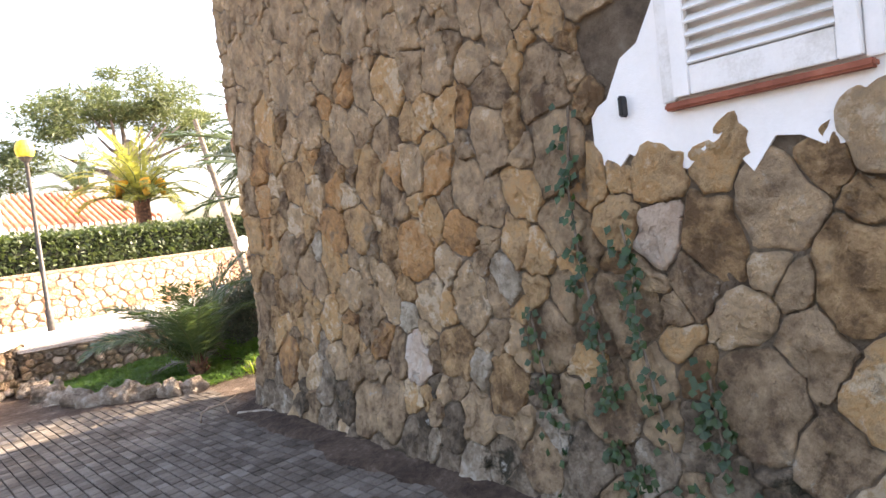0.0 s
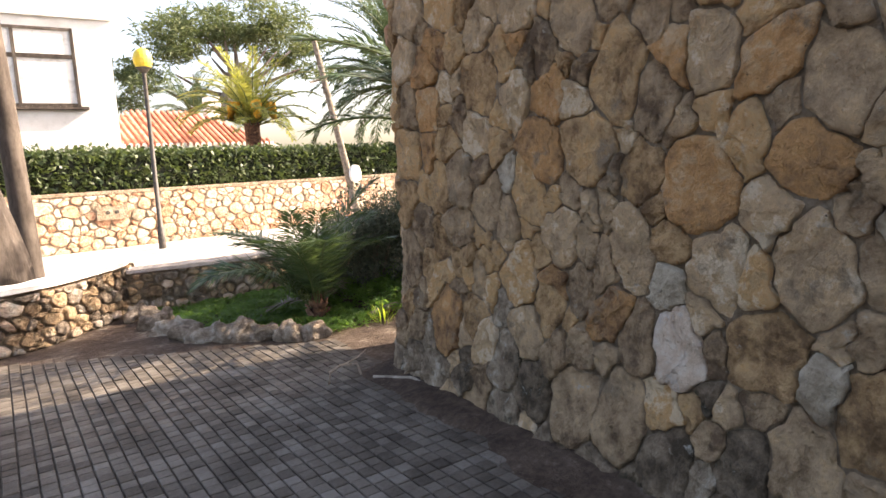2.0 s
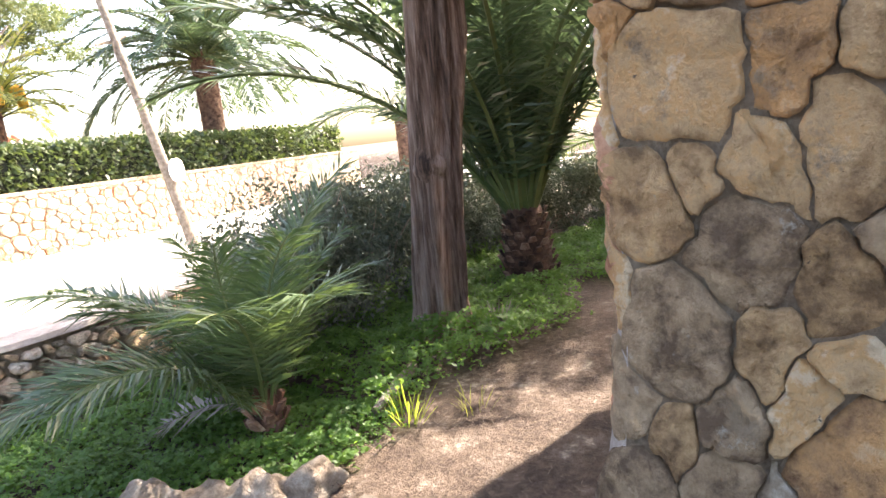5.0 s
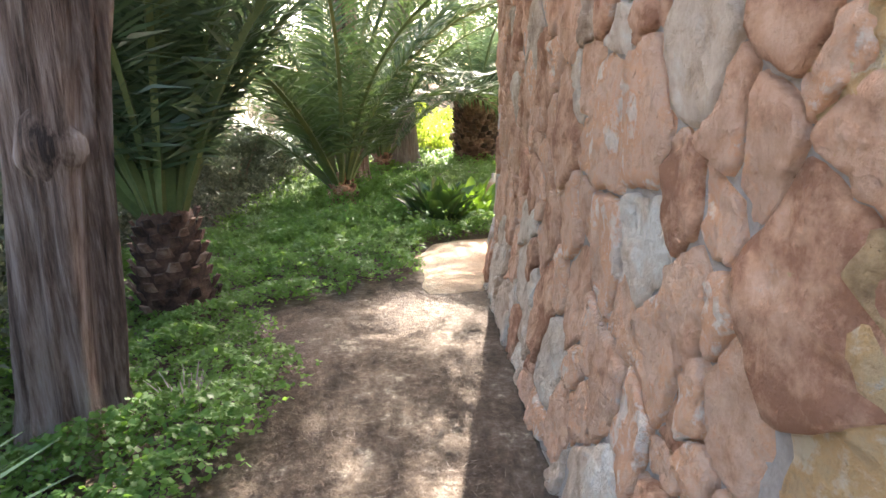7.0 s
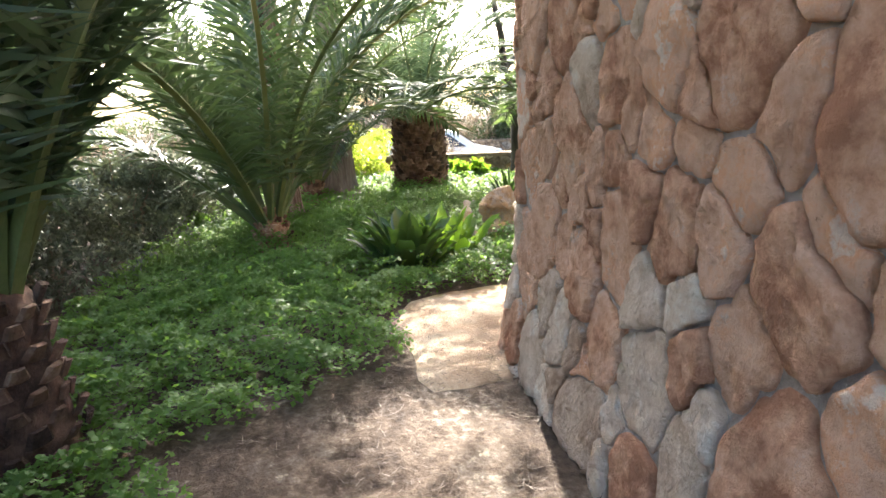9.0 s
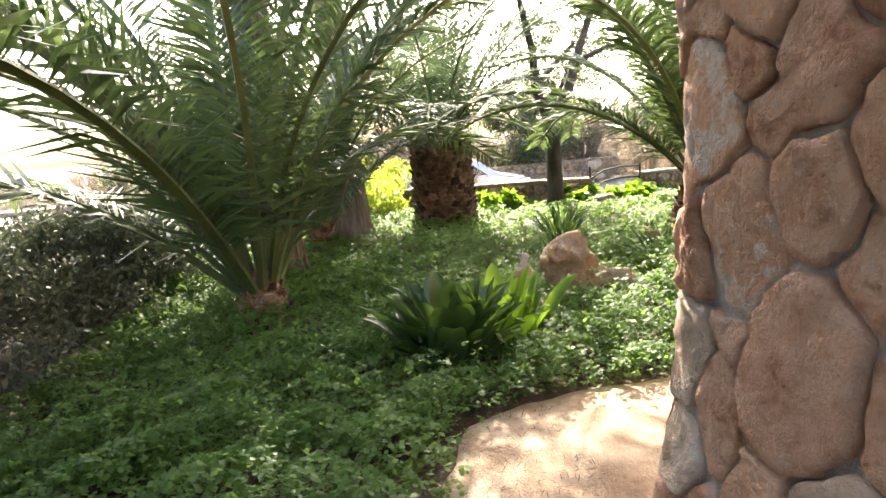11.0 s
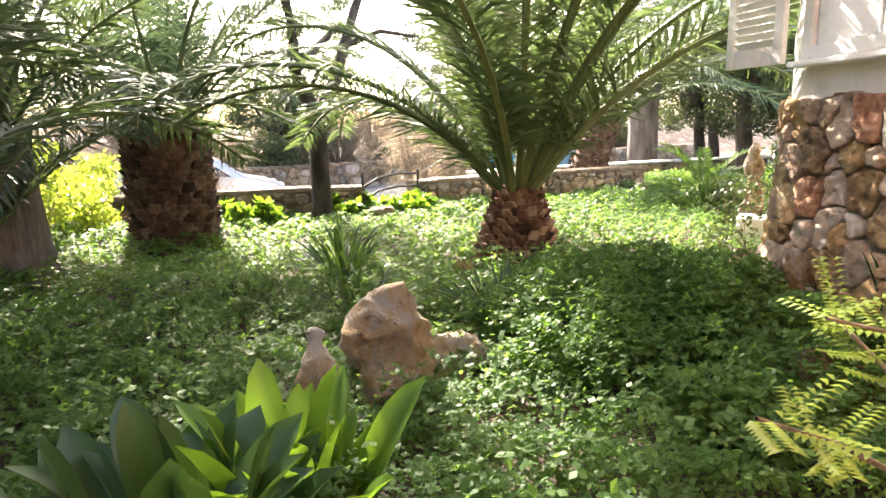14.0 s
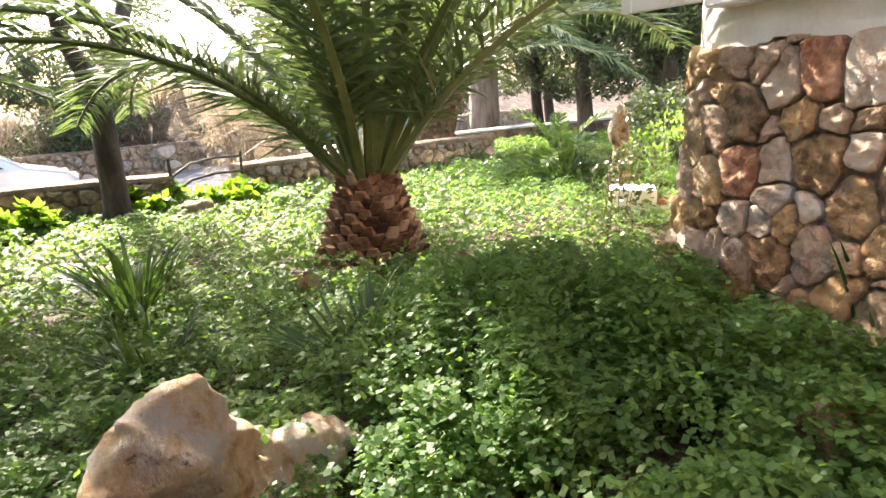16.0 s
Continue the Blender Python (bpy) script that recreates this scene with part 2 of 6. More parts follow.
M_HEDGE = leafy("hedge_leaf", [(0, (0.025, 0.04, 0.018)), (0.5, (0.05, 0.075, 0.03)), (1, (0.1, 0.125, 0.05))], (0.2, 0.28, 0.06), 0.2, 0.4, 0.7)
M_PINE = leafy("pine_needles", [(0, (0.04, 0.065, 0.025)), (0.5, (0.08, 0.11, 0.045)), (1, (0.14, 0.165, 0.07))], (0.22, 0.28, 0.08), 0.25, 0.6, 0.4)
M_YOUNG = leafy("young_yellow_green_leaf", [(0, (0.1, 0.16, 0.02)), (0.5, (0.17, 0.25, 0.03)), (1, (0.26, 0.33, 0.05))], (0.5, 0.6, 0.06), 0.5, 0.45, 2.0)
M_IVY = leafy("ivy_leaf", [(0, (0.014, 0.032, 0.012)), (0.5, (0.024, 0.055, 0.018)), (1, (0.05, 0.1, 0.03))], (0.12, 0.2, 0.03), 0.25, 0.35, 2.0)
M_BRUSH = leafy("dry_brush", [(0, (0.16, 0.12, 0.08)), (0.5, (0.3, 0.24, 0.17)), (1, (0.45, 0.38, 0.28))], (0.45, 0.36, 0.22), 0.25, 0.7, 0.3)
M_NEEDLE = leafy("fallen_needle", [(0, (0.035, 0.02, 0.013)), (0.5, (0.075, 0.05, 0.036)), (1, (0.2, 0.16, 0.125))], (0.2, 0.14, 0.09), 0.1, 0.7, 1.0)
M_TWIG = surface("grey_twig", [(0, (0.1, 0.075, 0.055)), (0.5, (0.22, 0.17, 0.125)), (1, (0.36, 0.31, 0.25))], 20, 90, bump=0.4, dist=0.01)
M_WOOD = surface("weathered_wood", [(0, (0.09, 0.07, 0.052)), (0.5, (0.2, 0.165, 0.13)), (1, (0.34, 0.3, 0.25))], 14, 80, bump=0.5, dist=0.01)
M_IRON = surface("dark_painted_iron", [(0, (0.02, 0.02, 0.02)), (0.5, (0.045, 0.042, 0.04)), (1, (0.09, 0.075, 0.06))], 12, 90, rough=0.5, bump=0.2, dist=0.003)
M_YELLOW = surface("yellow_globe", [(0, (0.6, 0.42, 0.04)), (0.5, (0.75, 0.55, 0.06)), (1, (0.8, 0.64, 0.12))], 3, 30, rough=0.3, bump=0.0)
M_FRUIT = surface("orange_date_stalks", [(0, (0.4, 0.17, 0.02)), (0.5, (0.6, 0.3, 0.03)), (1, (0.7, 0.42, 0.08))], 12, 60, bump=0.5)
M_BLUE = surface("blue_car_paint", [(0, (0.05, 0.28, 0.46)), (0.5, (0.07, 0.34, 0.54)), (1, (0.09, 0.38, 0.58))], 2, 30, rough=0.2, bump=0.0)
M_SILVER = surface("silver_car_paint", [(0, (0.5, 0.51, 0.52)), (0.5, (0.6, 0.61, 0.62)), (1, (0.66, 0.67, 0.68))], 2, 30, rough=0.22, bump=0.0, metal=0.3)
M_RUBBER = surface("tyre_rubber", [(0, (0.012, 0.012, 0.012)), (0.5, (0.022, 0.022, 0.022)), (1, (0.035, 0.035, 0.033))], 10, 80, rough=0.8, bump=0.2)
M_RED = surface("red_lamp_lens", [(0, (0.35, 0.01, 0.01)), (0.5, (0.45, 0.015, 0.012)), (1, (0.5, 0.02, 0.02))], 4, 30, rough=0.2, bump=0.0)
M_GLASS, _t, _b, _l = nodes_of("tinted_glass")
_b.inputs["Base Color"].default_value = (0.03, 0.035, 0.04, 1)
_b.inputs["Roughness"].default_value = 0.06
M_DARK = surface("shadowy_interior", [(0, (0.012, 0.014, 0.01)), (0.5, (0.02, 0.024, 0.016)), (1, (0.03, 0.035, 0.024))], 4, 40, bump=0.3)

# ---- building helpers ----
rng = np.random.default_rng(7)


def part(name, data, mat, parent=None, label=""):
    """Links a bmesh or mesh as one mesh object, under a thing or a part."""
    if isinstance(data, bmesh.types.BMesh):
        me = bpy.data.meshes.new(name)
        data.to_mesh(me)
        data.free()
    else:
        me = data
    if mat and not me.materials:
        me.materials.append(mat)
    ob = new(name, me)
    if parent:
        ob.parent = parent
    if label:
        ob["label"] = label
    return ob


def empty(name, m=None):
    ob = new(name)
    ob.empty_display_size = 0.1
    if m is not None:
        ob.matrix_world = m
    return ob


def arrays(name, v, f, smooth=False):
    """A mesh from numpy arrays; f has rows of 3 or 4 corners."""
    me = bpy.data.meshes.new(name)
    v, f = np.asarray(v, np.float32), np.asarray(f, np.int32)
    k = f.shape[1]
    me.vertices.add(len(v))
    me.vertices.foreach_set("co", v.ravel())
    me.loops.add(f.size)
    me.loops.foreach_set("vertex_index", f.ravel())
    me.polygons.add(len(f))
    me.polygons.foreach_set("loop_start", np.arange(0, f.size, k, dtype=np.int32))
    me.polygons.foreach_set("use_smooth", np.full(len(f), smooth))
    me.update(calc_edges=True)
    return me


def tube(pts, radii, sides=6, cap=True):
    """Verts and quads of a bent tapering tube."""
    pts = [Vector(p) for p in pts]
    v, f = [], []
    ref = Vector((0.31, 0.17, 0.93))
    for i, p in enumerate(pts):
        d = (pts[min(i + 1, len(pts) - 1)] - pts[max(i - 1, 0)]).normalized()
        a = d.cross(ref)
        if a.length < 0.05:
            a = d.cross(Vector((1, 0, 0)))
        a.normalize()
        b = d.cross(a)
        for k in range(sides):
            t = 2 * math.pi * k / sides
            v.append(p + (a * math.cos(t) + b * math.sin(t)) * radii[i])
    for i in range(len(pts) - 1):
        for k in range(sides):
            k2 = (k + 1) % sides
            f.append((i * sides + k, i * sides + k2, (i + 1) * sides + k2, (i + 1) * sides + k))
    return v, f


def tube_mesh(name, runs, sides=6):
    v, f = [], []
    for pts, radii in runs:
        a, b = tube(pts, radii, sides)
        o = len(v)
        v += a
        f += [tuple(i + o for i in q) for q in b]
    me = bpy.data.meshes.new(name)
    me.from_pydata(v, [], f)
    me.polygons.foreach_set("use_smooth", [True] * len(f))
    return me


def box(bm, x0, x1, y0, y1, z0, z1, bevel=0.0):
    m = Matrix.Translation(((x0 + x1) / 2, (y0 + y1) / 2, (z0 + z1) / 2)) @ Matrix.Diagonal((x1 - x0, y1 - y0, z1 - z0, 1))
    r = bmesh.ops.create_cube(bm, size=1, matrix=m)
    if bevel:
        es = list({e for v in r["verts"] for e in v.link_edges})
        bmesh.ops.bevel(bm, geom=es, offset=bevel, segments=2, affect='EDGES')
    return r


def box_mesh(x0, x1, y0, y1, z0, z1, bevel=0.0):
    bm = bmesh.new()
    box(bm, x0, x1, y0, y1, z0, z1, bevel)
    return bm


def kites(pos, along, side, length, width, droop):
    """Leaves as folded kites: base, two shoulders, tip; all arrays of n rows."""
    n = len(pos)
    L, W, D = (np.broadcast_to(np.asarray(q, float), (n,))[:, None] for q in (length, width, droop))
    up = np.cross(side, along)
    mid = pos + along * L * 0.5 + up * L * 0.06
    v = np.stack([pos, mid - side * W * 0.5, pos + along * L - np.array([0, 0, 1.0]) * D * L, mid + side * W * 0.5], 1).reshape(-1, 3)
    i = np.arange(n)[:, None] * 4
    f = np.concatenate([i + [0, 1, 3], i + [1, 2, 3]], 1).reshape(-1, 3)
    return v, f


def dirs(n, flat=0.0):
    d = rng.normal(size=(n, 3))
    d[:, 2] *= 1 - flat
    d /= np.linalg.norm(d, axis=1)[:, None]
    s = np.cross(d, rng.normal(size=(n, 3)))
    s /= np.linalg.norm(s, axis=1)[:, None]
    return d, s


def leaf_cloud(name, blobs, per, length, width, mat, parent=None, label="", flat=0.3, shell=0.55):
    """Leaves scattered in the outer shell of many small clumps."""
    P = []
    for (cx, cy, cz, rx, ry, rz) in blobs:
        d = rng.normal(size=(per, 3))
        d /= np.linalg.norm(d, axis=1)[:, None]
        r = shell + (1 - shell) * rng.random(per) ** 0.6
        P.append(np.array([cx, cy, cz]) + d * r[:, None] * np.array([rx, ry, rz]))
    P = np.concatenate(P)
    n = len(P)
    a, s = dirs(n, flat)
    v, f = kites(P, a, s, length * (0.6 + 0.8 * rng.random(n)), width * (0.6 + 0.8 * rng.random(n)), 0.1)
    return part(name, arrays(name, v, f), mat, parent, label)


# ---- ribbons of masonry ----


class Ribbon:
    """A wall's outer line in plan, with rounded corners; u runs along it, the house lies on its right."""

    def __init__(self, pts, radii, flare=0.08, flare_h=0.9):
        self.flare, self.flare_h = flare, flare_h
        line = [Vector(pts[0]).to_2d()]
        for i in range(1, len(pts) - 1):
            p, a, b = (Vector(q).to_2d() for q in (pts[i], pts[i - 1], pts[i + 1]))
            r = radii[i]
            da, db = (a - p).normalized(), (b - p).normalized()
            for k in range(9):
                t = k / 8
                line.append((p + da * r) * (1 - t) ** 2 + p * 2 * t * (1 - t) + (p + db * r) * t * t)
        line.append(Vector(pts[-1]).to_2d())
        self.line = line
        self.at_u = [0.0]
        for a, b in zip(line, line[1:]):
            self.at_u.append(self.at_u[-1] + (b - a).length)
        self.length = self.at_u[-1]
        self.us = np.array(self.at_u)
        self.xy = np.array([tuple(p) for p in line])

    def place(self, u, v, w):
        e = 0.04
        x, y = (float(np.interp(u, self.us, self.xy[:, k])) for k in (0, 1))
        x1, y1 = (float(np.interp(min(u + e, self.length), self.us, self.xy[:, k])) for k in (0, 1))
        x0, y0 = (float(np.interp(max(u - e, 0), self.us, self.xy[:, k])) for k in (0, 1))
        d = Vector((x1 - x0, y1 - y0)).normalized()
        out = w + self.flare * max(0.0, 1 - v / self.flare_h) ** 1.5
        return Vector((x - d.y * out, y + d.x * out, v))

    def shell(self, name, u0, u1, top, mat, thick=0.3, base=-0.1, step=0.12, lift=0.006):
        """The mortar body of the wall between u0 and u1, top is a function of u."""
        n = max(2, int((u1 - u0) / step))
        v, f = [], []
        levels = 40 if top(u0) > 2 else 14
        for i in range(n + 1):
            u = u0 + (u1 - u0) * i / n
            h = top(u)
            for k in range(levels + 1):
                z = base + (h - base) * k / levels
                bump = lift + 0.009 * noise.noise((u * 6, z * 6, 3.1)) + 0.005 * noise.noise((u * 17, z * 17, 1.1))
                v.append(self.place(u, z, bump))
            v.append(self.place(u, h, -thick))
            v.append(self.place(u, base, -thick))
        c = levels + 3
        for i in range(n):
            for k in range(c):
                k2 = (k + 1) % c
                f.append((i * c + k, (i + 1) * c + k, (i + 1) * c + k2, i * c + k2))
        f.append(tuple(range(c)))
        f.append(tuple(reversed([n * c + k for k in range(c)])))
        me = bpy.data.meshes.new(name)
        me.from_pydata(v, [], f)
        me.materials.append(mat)
        return new(name, me)


def clip(poly, px, py, nx, ny):
    """The side of a convex polygon away from the normal at a point."""
    out = []
    for i, (x, y) in enumerate(poly):
        x2, y2 = poly[(i + 1) % len(poly)]
        d1, d2 = (x - px) * nx + (y - py) * ny, (x2 - px) * nx + (y2 - py) * ny
        if d1 <= 0:
            out.append((x, y))
        if (d1 < 0 < d2) or (d2 < 0 < d1):
            t = d1 / (d1 - d2)
            out.append((x + (x2 - x) * t, y + (y2 - y) * t))
    return out


def cells(u0, u1, v0, v1, size, seeds=(), tall=1.15, inside=None, seed=1):
    """Irregular stones: cells round scattered points with varied spacing."""
    r = random.Random(seed)
    pts = [(u, v / tall, size * q) for u, v, q in seeds]
    n_seed = len(pts)
    tries = int((u1 - u0) * (v1 - v0) / (size * size) * 28)
    for _ in range(tries):
        u, v = r.uniform(u0 - 0.1, u1 + 0.1), r.uniform(v0 - 0.05, v1 + 0.1) / tall
        q = size * r.choice((0.5, 0.75, 0.85, 0.95, 1.05, 1.2))
        if all((u - a) ** 2 + (v - b) ** 2 > (0.48 * (q + s)) ** 2 for a, b, s in pts):
            pts.append((u, v, q))
    out = []
    for i, (u, v, q) in enumerate(pts):
        if not (u0 <= u <= u1) or (inside and not inside(u, v * tall)):
            continue
        poly = [(u - 2 * size, v - 2 * size), (u + 2 * size, v - 2 * size), (u + 2 * size, v + 2 * size), (u - 2 * size, v + 2 * size)]
        for a, b, s in sorted(pts, key=lambda p: (p[0] - u) ** 2 + (p[1] - v) ** 2)[1:22]:
            du, dv = a - u, b - v
            d2 = du * du + dv * dv
            if d2 < 1e-6:
                continue
            w = 0.5 + 0.5 * (q * q - s * s) * 0.45 / d2
            w = min(0.8, max(0.2, w))
            poly = clip(poly, u + du * w, v + dv * w, du, dv)
            if len(poly) < 3:
                break
        if len(poly) >= 3:
            poly = clip(clip(poly, 0, v1 / tall, 0, 1), 0, v0 / tall, 0, -1)
            if len(poly) >= 3:
                out.append((i if i < n_seed else -1, [(a, b * tall) for a, b in poly]))
    return out


def stone_mesh(poly, rib, joint, depth, r, detail=14, w0=0.0, warp=0.03, rough=0.02):
    """One stone: rounded outline, domed and dented face."""
    cu, cv = sum(p[0] for p in poly) / len(poly), sum(p[1] for p in poly) / len(poly)
    span = max(math.hypot(a - cu, b - cv) for a, b in poly)
    k = max(0.35, 1 - joint / max(span, 0.03) * 1.4)
    poly = [(cu + (a - cu) * k, cv + (b - cv) * k) for a, b in poly]
    cut = []
    for i, p in enumerate(poly):
        q = poly[(i + 1) % len(poly)]
        cut += [(p[0] * 0.9 + q[0] * 0.1, p[1] * 0.9 + q[1] * 0.1), (p[0] * 0.1 + q[0] * 0.9, p[1] * 0.1 + q[1] * 0.9)]
    peri = [0.0]
    for i, p in enumerate(cut):
        q = cut[(i + 1) % len(cut)]
        peri.append(peri[-1] + math.hypot(q[0] - p[0], q[1] - p[1]))
    ring = []
    for j in range(detail):
        s = peri[-1] * j / detail
        i = max(n for n in range(len(cut)) if peri[n] <= s + 1e-9)
        t = (s - peri[i]) / max(1e-9, peri[i + 1] - peri[i])
        p, q = cut[i], cut[(i + 1) % len(cut)]
        ring.append((p[0] + (q[0] - p[0]) * t, p[1] + (q[1] - p[1]) * t))
    z0 = r.uniform(0, 40)
    wf = warp * 0.5
    tilt_u, tilt_v = r.uniform(-0.07, 0.07), r.uniform(-0.07, 0.07)
    v, f = [], []
    levels = ((1.0, -0.03 / max(depth, 0.01)), (0.99, 0.45), (0.965, 0.85), (0.88, 0.97), (0.7, 1.0), (0.45, 1.0), (0.2, 1.0))
    for s, h in levels:
        for a, b in ring:
            x, y = cu + (a - cu) * s, cv + (b - cv) * s
            w = depth * h
            if h > 0.3:
                n = noise.noise((x * 6, y * 6, z0)) * 0.8 + noise.noise((x * 14, y * 14, z0)) * 0.7 + noise.noise((x * 35, y * 35, z0)) * 0.7
                w += rough * n * min(1, h) + (x - cu) * tilt_u + (y - cv) * tilt_v
                w = max(w, 0.016 * h)
            g = noise.noise_vector((x * 4.5, y * 4.5, 1.7)) * warp + noise.noise_vector((x * 17, y * 17, 5.1)) * wf
            v.append(rib.place(x + g.x, y + g.y if y < -0.05 else max(0.0, y + g.y), w0 + w))
    g = noise.noise_vector((cu * 4.5, cv * 4.5, 1.7)) * warp + noise.noise_vector((cu * 17, cv * 17, 5.1)) * wf
    v.append(rib.place(cu + g.x, cv + g.y, w0 + depth * 1.05 + rough * noise.noise((cu * 6, cv * 6, z0))))
    n = detail
    for l in range(len(levels) - 1):
        for j in range(n):
            j2 = (j + 1) % n
            f.append((l * n + j, (l + 1) * n + j, (l + 1) * n + j2, l * n + j2))
    top = (len(levels) - 1) * n
    for j in range(n):
        f.append((top + j, len(v) - 1, top + (j + 1) % n))
    return v, f


def lay_stones(wall, rib, cut, joint, depth, pick, name="stone", detail=14, seed=3, limit=300, w0=0.0, near=None, warp=0.03, rough=0.02):
    """Stones as parts of the wall; past the limit, the rest joined."""
    r = random.Random(seed)
    rest_v, rest_f, made = [], [], 0
    for tag, poly in cut:
        v, f = stone_mesh(poly, rib, joint, depth * r.uniform(0.7, 1.3), r, detail, w0, warp, rough)
        if (near is None or near(v[0])) and made < limit:
            me = bpy.data.meshes.new(name)
            me.from_pydata(v, [], f)
            me.polygons.foreach_set("use_smooth", [True] * len(f))
            me.materials.append(M_STONE[pick(tag, poly, r)])
            ob = new(name, me)
            ob.parent = wall
            made += 1
        else:
            o = len(rest_v)
            rest_v += v
            rest_f += [tuple(i + o for i in q) for q in f]
    if rest_v:
        me = bpy.data.meshes.new(name + "work")
        me.from_pydata(rest_v, [], rest_f)
        me.polygons.foreach_set("use_smooth", [True] * len(rest_f))
        me.materials.append(M_STONE[pick(-1, [(0, 0)], r)])
        ob = new(name + "work", me)
        ob.parent = wall
        ob["kind"] = "stuff"


# ---- ground ----


def ease(t):
    t = min(1.0, max(0.0, t))
    return t * t * (3 - 2 * t)


def lie(x, y):
    """Height of the land: level garden, a lower road to the east, a bank behind it."""
    road_drop = 0.85 - 0.4 * ease((-y - 3) / 9)
    return -road_drop * ease((x - 13.6) / 3.2) + (road_drop + 0.9) * ease((x - 23.2) / 6.0)


bm = bmesh.new()
gx = [-1500, -300, -60, -20] + [13.0 + 0.5 * k for k in range(37)] + [45, 80, 300, 1500]
gy = [-1500, -300, -60] + [-25 + 1.5 * k for k in range(34)] + [60, 300, 1500]
grid = [[bm.verts.new((x, y, lie(x, y))) for y in gy] for x in gx]
for a, c in zip(grid, grid[1:]):
    for k in range(len(gy) - 1):
        bm.faces.new((a[k], c[k], c[k + 1], a[k + 1])).smooth = True
tagged(part("ground", bm, M_GROUND), "brown dry soil strewn with pine needles", "ground", kind="structure")

# bank of dark needles along the foot of the first wall
bm = bmesh.new()
rows = []
for i in range(90):
    y = -8.8 + i * 0.1
    row = []
    for k in range(9):
        t = k / 8
        wide = 0.4 + 0.2 * noise.noise((y * 1.3, 0, 4)) + 0.1 * noise.noise((y * 4.1, 0, 7))
        x = -wide + (wide + 0.02) * t
        row.append(bm.verts.new((x, y, -0.004 + (0.035 + 0.06 * t) * (t > 0) + 0.02 * noise.noise((x * 9, y * 9, 2)) * (t > 0))))
    rows.append(row)
for a, c in zip(rows, rows[1:]):
    for k in range(8):
        bm.faces.new((a[k], a[k + 1], c[k + 1], c[k])).smooth = True
tagged(part("soil_bank", bm, M_GROUND), "dark needle-strewn soil along the wall's foot", "soil", kind="structure")

# ---- house ----
H = 3.9
house = Ribbon([(0, -9.0), (0, 0), (4.285, 0), (4.285, -2.3)], [0, 0.14, 0.24, 0], 0.13, 0.9)
U1 = 9.0                    # first corner
U2 = U1 + 4.3 - 0.1         # second corner


def stone_top(u):
    """Full height near the corner, a low uneven dado under the shuttered window."""
    y = u - 9.0
    if y > -3.93:
        return H
    return dado(y)


def dado(y):
    return 1.74 + 0.05 * math.sin(y * 21) + 0.03 * math.sin(y * 43) + 0.06 * ease((y + 4.15) * 4)


wall_1 = tagged(house.shell("wall_1", 0.0, U1 - 0.06, lambda u: H, M_MORTAR, step=0.07, lift=0.011), "ochre and grey rubble stone house wall", "wall", kind="structure")
wall_2 = tagged(house.shell("wall_2", U1 - 0.06, U2 - 0.02, lambda u: H, M_MORTAR_PALE, step=0.07, lift=0.014), "pinkish rubble stone house wall with grey mortar", "wall", kind="structure")
wall_3 = tagged(house.shell("wall_3", U2 - 0.02, house.length, lambda u: H, M_MORTAR_PALE, step=0.07, lift=0.014), "rubble stone house wall round the corner", "wall", kind="structure")

tower = Ribbon([(4.22, -2.25), (6.72, -3.27), (7.35, -6.6)], [0, 0.3, 0], 0.13, 1.4)
wall_4 = tagged(tower.shell("wall_4", 0.0, tower.length, lambda u: 1.34, M_MORTAR), "chunky rubble stone wall below white render", "wall", kind="structure")
wall_5 = tagged(tower.shell("wall_5", 0.0, tower.length, lambda u: H, M_STUCCO, thick=0.25, base=1.34), "white rendered upper wall", "wall", kind="structure")
bm = bmesh.new()
ring = [(0.05, -9), (0.05, -0.05), (4.17, -0.05), (4.17, -2.3), (6.68, -3.32), (7.3, -6.6), (7.3, -9)]
lo = [bm.verts.new((x, y, H)) for x, y in ring]
hi = [bm.verts.new((x, y, H + 0.25)) for x, y in ring]
bm.faces.new(hi)
bm.faces.new(lo[::-1])
for i in range(len(ring)):
    j = (i + 1) % len(ring)
    bm.faces.new((lo[i], lo[j], hi[j], hi[i]))
tagged(part("roof", bm, M_STUCCO), "flat white roof of the house", "roof", kind="structure")
tagged(part("wall_6", box_mesh(0.0, 7.3, -9.25, -9.0, -0.1, H), M_STUCCO), "white rendered rear wall", "wall", kind="structure")
tagged(part("wall_7", box_mesh(7.3, 7.55, -9.25, -6.6, -0.1, H), M_STUCCO), "white rendered side wall", "wall", kind="structure")

# white render over the dado, round the window
bm = bmesh.new()
cols = []
for i in range(61):
    u = 5.12 * i / 60
    y = u - 9.0
    lowz = dado(y) - 0.08
    topz = H if y < -4.24 else 2.32 - (y + 4.24) * 1.15 + 0.03 * math.sin(y * 40)
    cols.append((bm.verts.new((-0.026, y, lowz)), bm.verts.new((-0.026, y, topz)), bm.verts.new((0.05, y, lowz)), bm.verts.new((0.05, y, topz))))
for a, b in zip(cols, cols[1:]):
    bm.faces.new((a[0], a[1], b[1], b[0]))
    bm.faces.new((a[0], b[0], b[2], a[2]))
bm.faces.new((cols[-1][0], cols[-1][1], cols[-1][3], cols[-1][2]))
tagged(part("wall_render", bm, M_STUCCO), "white rendered wall above the stone dado", "wall", kind="structure")


